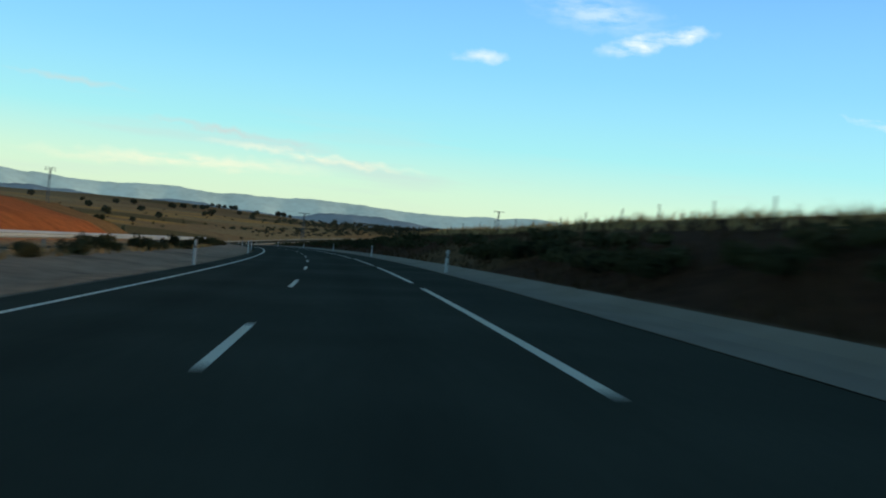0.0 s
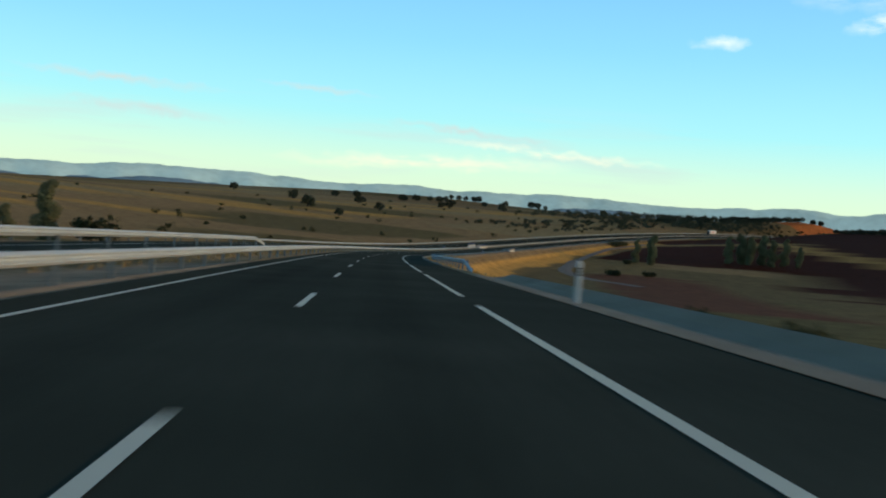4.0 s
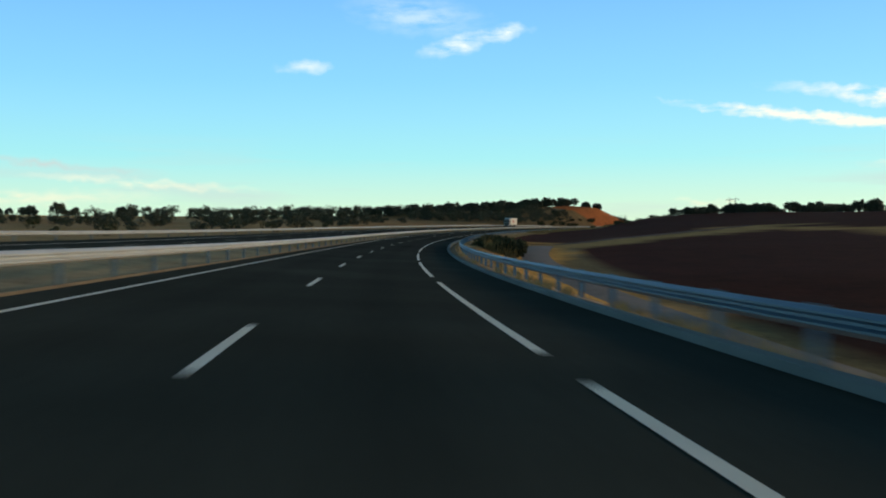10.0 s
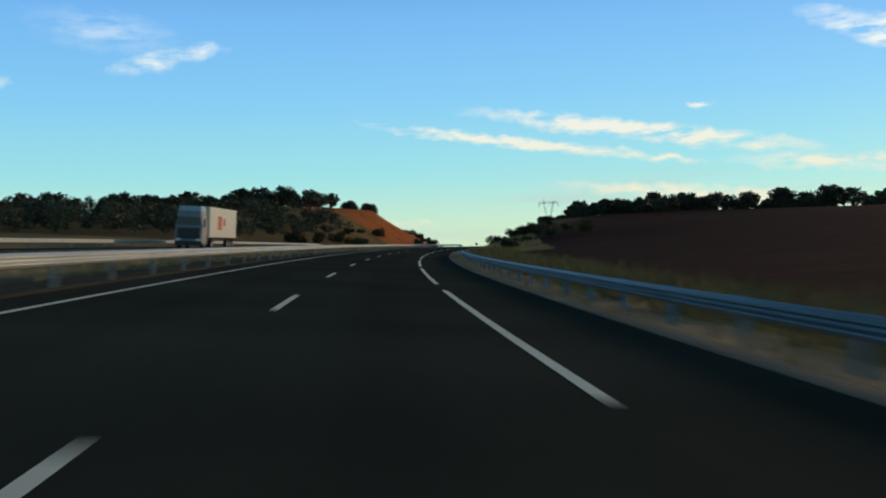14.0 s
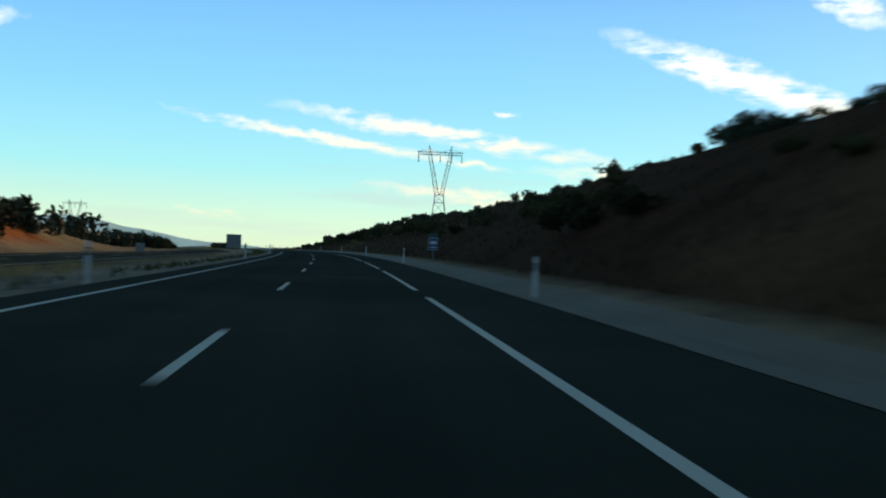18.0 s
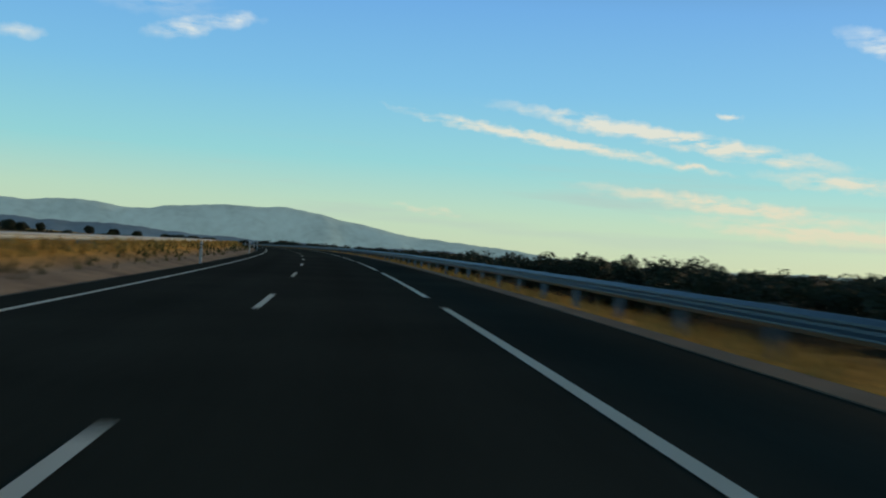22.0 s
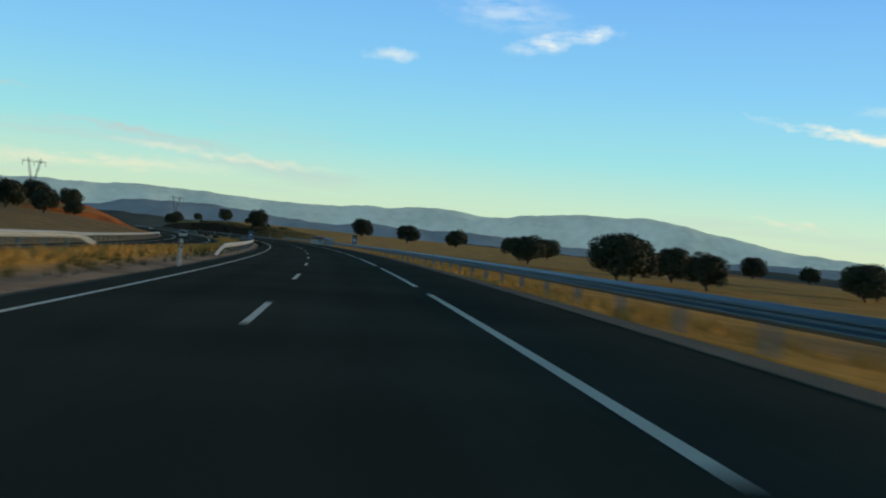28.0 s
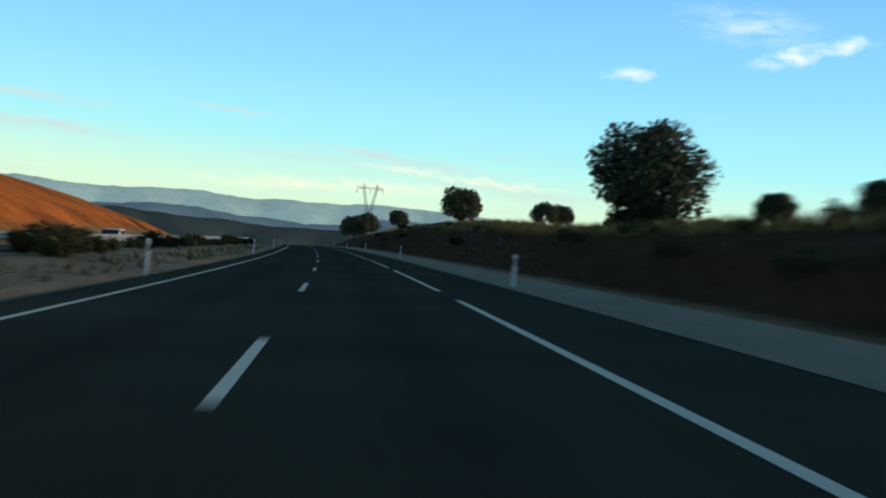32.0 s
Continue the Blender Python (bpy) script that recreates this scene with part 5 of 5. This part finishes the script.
def wheel(parent, x, y, rad, wide, rim):
    sh = Shape().tube([(x - wide / 2, y, rad), (x + wide / 2, y, rad)], [rad, rad], 18)
    w = part("wheel", sh, M_TYRE, parent)
    part("rim", Shape().tube([(x - wide / 2 - 0.01, y, rad), (x + wide / 2 + 0.01, y, rad)], [rad * 0.55, rad * 0.55], 12), rim, w)


def truck():
    t = thing("truck", "white articulated box truck with a blue-grey cab on the far carriageway", "truck")
    part("trailer", Shape().box(-1.27, 2.9, 1.15, 1.27, 15.6, 4.0, bevel=0.05), M_WHITE, t, "white box trailer")
    part("emblem", Shape().box(1.272, 6.6, 1.9, 1.285, 8.4, 3.2).box(1.272, 9.0, 2.3, 1.285, 10.0, 3.0), M_RED, t, "plain red patch on the trailer's side")
    part("chassis", Shape().box(-0.5, 0.6, 0.75, 0.5, 15.3, 1.13), M_BLACK, t)
    cab = part("cab", Shape().box(-1.22, 0.0, 0.55, 1.22, 2.35, 2.2, bevel=0.12).box(-1.2, 0.12, 2.2, 1.2, 2.35, 3.5, taper=0.14, bevel=0.12), M_SIGNBACK, t, "blue-grey cab")
    part("windscreen", Shape().box(-1.05, 0.02, 2.15, 1.05, 0.17, 2.95, taper=0.03), M_GLASS, cab)
    part("grille", Shape().box(-1.02, -0.03, 0.95, 1.02, 0.02, 1.95, bevel=0.02), M_BLACK, cab, "dark radiator grille")
    part("roof_fairing", Shape().box(-1.1, 0.4, 3.5, 1.1, 2.3, 3.95, taper=0.12, bevel=0.1), M_FAIRING, cab, "pale blue roof fairing")
    part("bumper", Shape().box(-1.23, -0.08, 0.35, 1.23, 0.2, 0.75, bevel=0.05), M_BLACK, cab)
    for sx in (-1, 1):
        part("headlight", Shape().box(sx * 0.9 - 0.22, -0.06, 0.78, sx * 0.9 + 0.22, 0.02, 0.98, bevel=0.03), M_LAMP, cab)
        part("mirror", Shape().box(sx * 1.38 - 0.08, 0.25, 2.1, sx * 1.38 + 0.08, 0.4, 2.8, bevel=0.03), M_BLACK, cab)
    for y in (1.2, 4.4, 11.6, 12.9, 14.2):
        for x in (-1.05, 1.05):
            wheel(t, x, y, 0.5, 0.32, M_SIGNBACK)
    return t


def car():
    t = thing("car", "small white van-like car on the far carriageway", "car")
    body = Shape()
    prof = [(0.0, 0.45), (0.05, 0.8), (0.9, 0.98), (1.5, 1.5), (3.7, 1.55), (4.15, 1.0), (4.2, 0.45)]
    n = len(prof)
    vs = [(-0.85 + 0.12 * max(0, z - 0.9), y, z) for y, z in prof] + [(0.85 - 0.12 * max(0, z - 0.9), y, z) for y, z in prof]
    fs = [(i, i + 1, n + i + 1, n + i) for i in range(n - 1)] + [tuple(range(n))[::-1], tuple(range(n, 2 * n)), (0, n, 2 * n - 1, n - 1)]
    body.add(vs, fs)
    part("body", body, M_WHITE, t)
    part("windscreen", Shape().add([(-0.74, 0.96, 1.02), (0.74, 0.96, 1.02), (0.70, 1.44, 1.45), (-0.70, 1.44, 1.45), (-0.74, 0.93, 1.03), (0.74, 0.93, 1.03), (0.70, 1.41, 1.46), (-0.70, 1.41, 1.46)], [(4, 5, 6, 7), (0, 3, 2, 1), (0, 1, 5, 4), (2, 3, 7, 6)]), M_GLASS, t)
    for sx in (-1, 1):
        part("side_window", Shape().box(sx * 0.815 - 0.015, 1.6, 1.02, sx * 0.815 + 0.015, 3.6, 1.40), M_GLASS, t)
        part("headlight", Shape().box(sx * 0.62 - 0.15, -0.02, 0.62, sx * 0.62 + 0.15, 0.08, 0.76), M_LAMP, t)
        for y in (0.8, 3.4):
            wheel(t, sx * 0.76, y, 0.31, 0.2, M_SIGNBACK)
    return t


def on_back(s, u, turn=0.0):
    p = back_road(s, u, 0.0)
    return pose(float(p[0]), float(p[1]), float(p[2]), math.degrees(float(along(gr, s))), math.degrees(float(along(bk, s))), math.degrees(float(along(hd, s))) + turn)


truck().matrix_world = on_back(1381, -17.9)
one_car = car()
one_car.matrix_world = on_back(3020, -17.8)
copy_thing(one_car, on_back(2790, -17.8))


# ---- the farm track that dips under the road ----
M_TRACK = material("pale dirt track", [(0.17, 0.155, 0.145), (0.26, 0.24, 0.22)], scale=3, rough=1.0, bump=0.5)


def track(points, width, lift=0.05, mat=M_TRACK, label="pale dirt farm track below the embankment"):
    rows = []
    pts = np.array(points, float)
    d = np.concatenate([[0], np.cumsum(np.hypot(*np.diff(pts, axis=0).T))])
    q = np.linspace(0, d[-1], int(d[-1] / 3))
    s, u = spline(d, pts[:, 0])(q), spline(d, pts[:, 1])(q)
    c = land(s, u)
    t = np.gradient(c[:, :2], axis=0)
    nrm = np.stack([-t[:, 1], t[:, 0]], 1) / np.linalg.norm(t, axis=1)[:, None]
    v = []
    for k in (-1, -0.4, 0.4, 1):
        e = c.copy()
        e[:, :2] += nrm * k * width / 2 * S
        e[:, 2] += (lift + 0.25 * (1 - abs(k))) * S
        v.append(e)
    n = len(q)
    f = [(j * n + i, j * n + i + 1, (j + 1) * n + i + 1, (j + 1) * n + i) for j in range(3) for i in range(n - 1)]
    return tagged(new("track", mesh_of("track", np.concatenate(v), f, mat, True)), label, "track", kind="structure")


track([(700, 62), (750, 43), (800, 33), (850, 29.5), (900, 25), (950, 21), (1000, 18.5), (1045, 17), (1090, 17.5), (1125, 19.5)], 5.5)
track([(1136, 11), (1150, 22), (1170, 32), (1195, 42), (1235, 57), (1290, 80)], 3.2, 0.05, material("brown dirt track", [(0.085, 0.06, 0.042), (0.15, 0.11, 0.078)], scale=3, rough=1.0, bump=0.5), "brown dirt track climbing beside the ploughed field")


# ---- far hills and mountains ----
# distance haze is put into the hills' colour and a faint emission
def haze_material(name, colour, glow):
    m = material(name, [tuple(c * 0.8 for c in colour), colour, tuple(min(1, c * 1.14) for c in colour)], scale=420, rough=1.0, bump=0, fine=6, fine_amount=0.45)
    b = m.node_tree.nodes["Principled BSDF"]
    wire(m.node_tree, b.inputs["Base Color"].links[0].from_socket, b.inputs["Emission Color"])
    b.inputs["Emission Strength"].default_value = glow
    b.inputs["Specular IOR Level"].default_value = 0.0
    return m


CENTRE = np.array([60.0, 640.0])


def ridge(name, label, dist, knots, rough, seed, colour, glow, deep=0.09):
    """A range of hills as a folded sheet: elevation in degrees by azimuth, as seen from the middle of the road."""
    az = np.arange(-75, 80.01, 0.25)
    base = spline([k[0] for k in knots], [k[1] for k in knots])(az)
    r = np.random.RandomState(seed)
    for o in range(9):
        f, p = 0.35 * 1.9 ** o, r.uniform(0, 6.28)
        base = base + rough / 1.55 ** o * np.sin(az * f + p + 1.3 * np.sin(az * f * 0.37 + p))
    n, rows = len(az), []
    eye = float(along(MID, 1750.0)[2]) * S
    for j, t in enumerate(np.linspace(0, 1, 9)):
        d = dist * (1 - deep * (1 - t) * (1 + 0.25 * np.sin(az * 1.7 + seed)))
        h = np.radians(base) * dist * (t ** 1.25) * (1 + 0.10 * np.sin(az * 5.1 + j * 1.7 + seed) * (1 - t) * 2) - 60 * (1 - t)
        rows.append(np.stack([CENTRE[0] + np.sin(np.radians(az)) * d, CENTRE[1] + np.cos(np.radians(az)) * d, eye + h], 1))
    back_row = rows[-1].copy()
    back_row[:, :2] += (back_row[:, :2] - CENTRE) * 0.05
    back_row[:, 2] -= 120
    rows.append(back_row)
    f = [(j * n + i, j * n + i + 1, (j + 1) * n + i + 1, (j + 1) * n + i) for j in range(9) for i in range(n - 1)]
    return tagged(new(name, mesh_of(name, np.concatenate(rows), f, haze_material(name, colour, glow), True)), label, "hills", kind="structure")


ridge("backdrop", "far mountains with pale blue haze put into their colour", 3900,
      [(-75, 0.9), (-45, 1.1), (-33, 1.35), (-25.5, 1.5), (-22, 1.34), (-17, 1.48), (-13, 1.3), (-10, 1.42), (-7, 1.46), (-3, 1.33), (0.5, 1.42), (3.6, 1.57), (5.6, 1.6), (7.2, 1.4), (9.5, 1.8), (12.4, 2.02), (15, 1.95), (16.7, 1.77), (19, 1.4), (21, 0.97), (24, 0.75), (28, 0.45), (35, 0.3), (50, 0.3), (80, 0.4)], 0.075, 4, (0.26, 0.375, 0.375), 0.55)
ridge("backdrop", "foothills before the mountains, tinted blue-grey for haze", 3100,
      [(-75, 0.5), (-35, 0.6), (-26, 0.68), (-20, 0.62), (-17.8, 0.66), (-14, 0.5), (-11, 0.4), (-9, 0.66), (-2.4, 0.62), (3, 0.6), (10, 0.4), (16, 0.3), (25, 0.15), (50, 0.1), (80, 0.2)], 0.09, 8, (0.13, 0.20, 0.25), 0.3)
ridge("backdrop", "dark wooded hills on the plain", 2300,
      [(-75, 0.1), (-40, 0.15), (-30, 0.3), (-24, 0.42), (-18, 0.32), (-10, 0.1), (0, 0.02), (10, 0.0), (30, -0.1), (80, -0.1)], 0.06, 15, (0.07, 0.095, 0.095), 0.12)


# ---- dry grass along the verges ----
def grass(name, label, n, s0, s1, u0, u1, height, seed, mat=M_STRAW):
    r = np.random.RandomState(seed)
    s, u = r.uniform(s0, s1, n), r.uniform(u0, u1, n)
    clump = wobble(s / 1.7, u / 1.1, seed) + r.uniform(-0.6, 0.6, n)
    keep = clump > -0.2
    s, u = s[keep], u[keep]
    n = len(s)
    p = land(s, u)
    a = r.uniform(0, 6.28, n)
    h = height * r.uniform(0.4, 1.25, n) * S
    w = 0.05 * S * r.uniform(0.7, 1.6, n)
    lean = r.normal(size=(n, 2)) * 0.35
    side = np.stack([np.cos(a) * w, np.sin(a) * w, 0 * a], 1)
    tip = p + np.stack([lean[:, 0] * h, lean[:, 1] * h, h], 1)
    low = p - np.array([0, 0, 0.03 * S])
    v = np.stack([low - side, low + side, tip], 1).reshape(-1, 3)
    return tagged(new(name, mesh_of(name, v, np.arange(n * 3).reshape(-1, 3).tolist(), mat)), label, "grass", kind="stuff")


M_GOLDGRASS = material("golden grass blades", [(0.34, 0.19, 0.05), (0.66, 0.40, 0.11)], scale=1.5, rough=0.9, bump=0, random=0.2)
M_WEED = material("rank gold weeds", [(0.13, 0.10, 0.045), (0.32, 0.225, 0.09)], scale=1.5, rough=0.9, bump=0)
M_GREENISH = material("green weeds", [(0.05, 0.065, 0.02), (0.12, 0.12, 0.045)], scale=1.2, rough=0.9, bump=0)
grass("dry_grass", "dry straw-coloured grass at the foot of the guard rail", 17000, 430, 1405, 6.6, 12, 0.26, 31)
grass("tall_dry_weeds", "tall brown and gold weeds among shrubs behind the guard rail", 2600, 1066, 1100, 10.2, 15, 1.8, 41, M_WEED)
grass("dry_grass", "dry golden grass beside the guard rail", 30000, 1960, 2848, 6.5, 10.5, 0.3, 32, M_GOLDGRASS)
grass("dry_grass", "golden grass where the cutting begins", 7000, 1405, 1500, 7.5, 18, 0.5, 42)
grass("dry_grass", "brown dry grass on the cutting slope", 16000, 1480, 1960, 9, 24, 0.4, 33, M_BANKGRASS_SHADED)
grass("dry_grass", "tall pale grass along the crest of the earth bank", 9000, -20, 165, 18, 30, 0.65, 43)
grass("dry_grass", "brown dry grass on the earth bank", 14000, -20, 300, 9, 22, 0.45, 34, M_BANKGRASS_SHADED)
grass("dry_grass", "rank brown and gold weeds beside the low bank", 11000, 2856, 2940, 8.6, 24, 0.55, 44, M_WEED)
grass("dry_grass", "brown dry grass on the low bank", 15000, 2880, 3150, 9, 24, 0.4, 35, M_BANKGRASS_SHADED)
grass("dry_grass", "ragged gold and brown weeds on the crest of the low bank", 9000, 2945, 3070, 17, 21.5, 0.75, 46, M_WEED)
grass("dry_grass", "dry grass in the median", 9000, 1020, 1700, -11.2, -8.4, 0.35, 36)
grass("dry_grass", "sparse dry grass in the median", 6000, 0, 560, -11.2, -8.6, 0.3, 39)
grass("dry_grass", "golden grass in the median", 30000, 1990, 2830, -10.6, -7.0, 0.3, 37, M_GOLDGRASS)
grass("dry_grass", "olive and gold grass behind the guard rail", 9000, 1270, 1420, 8.2, 12.5, 0.8, 45, M_WEED)
grass("weeds", "green weeds along the median edge", 9000, 1640, 3050, -7.6, -5.6, 0.30, 38, M_GREENISH)

for model in OAKS + FAR_OAKS + POPLARS + SHRUBS:
    hide_away(model)
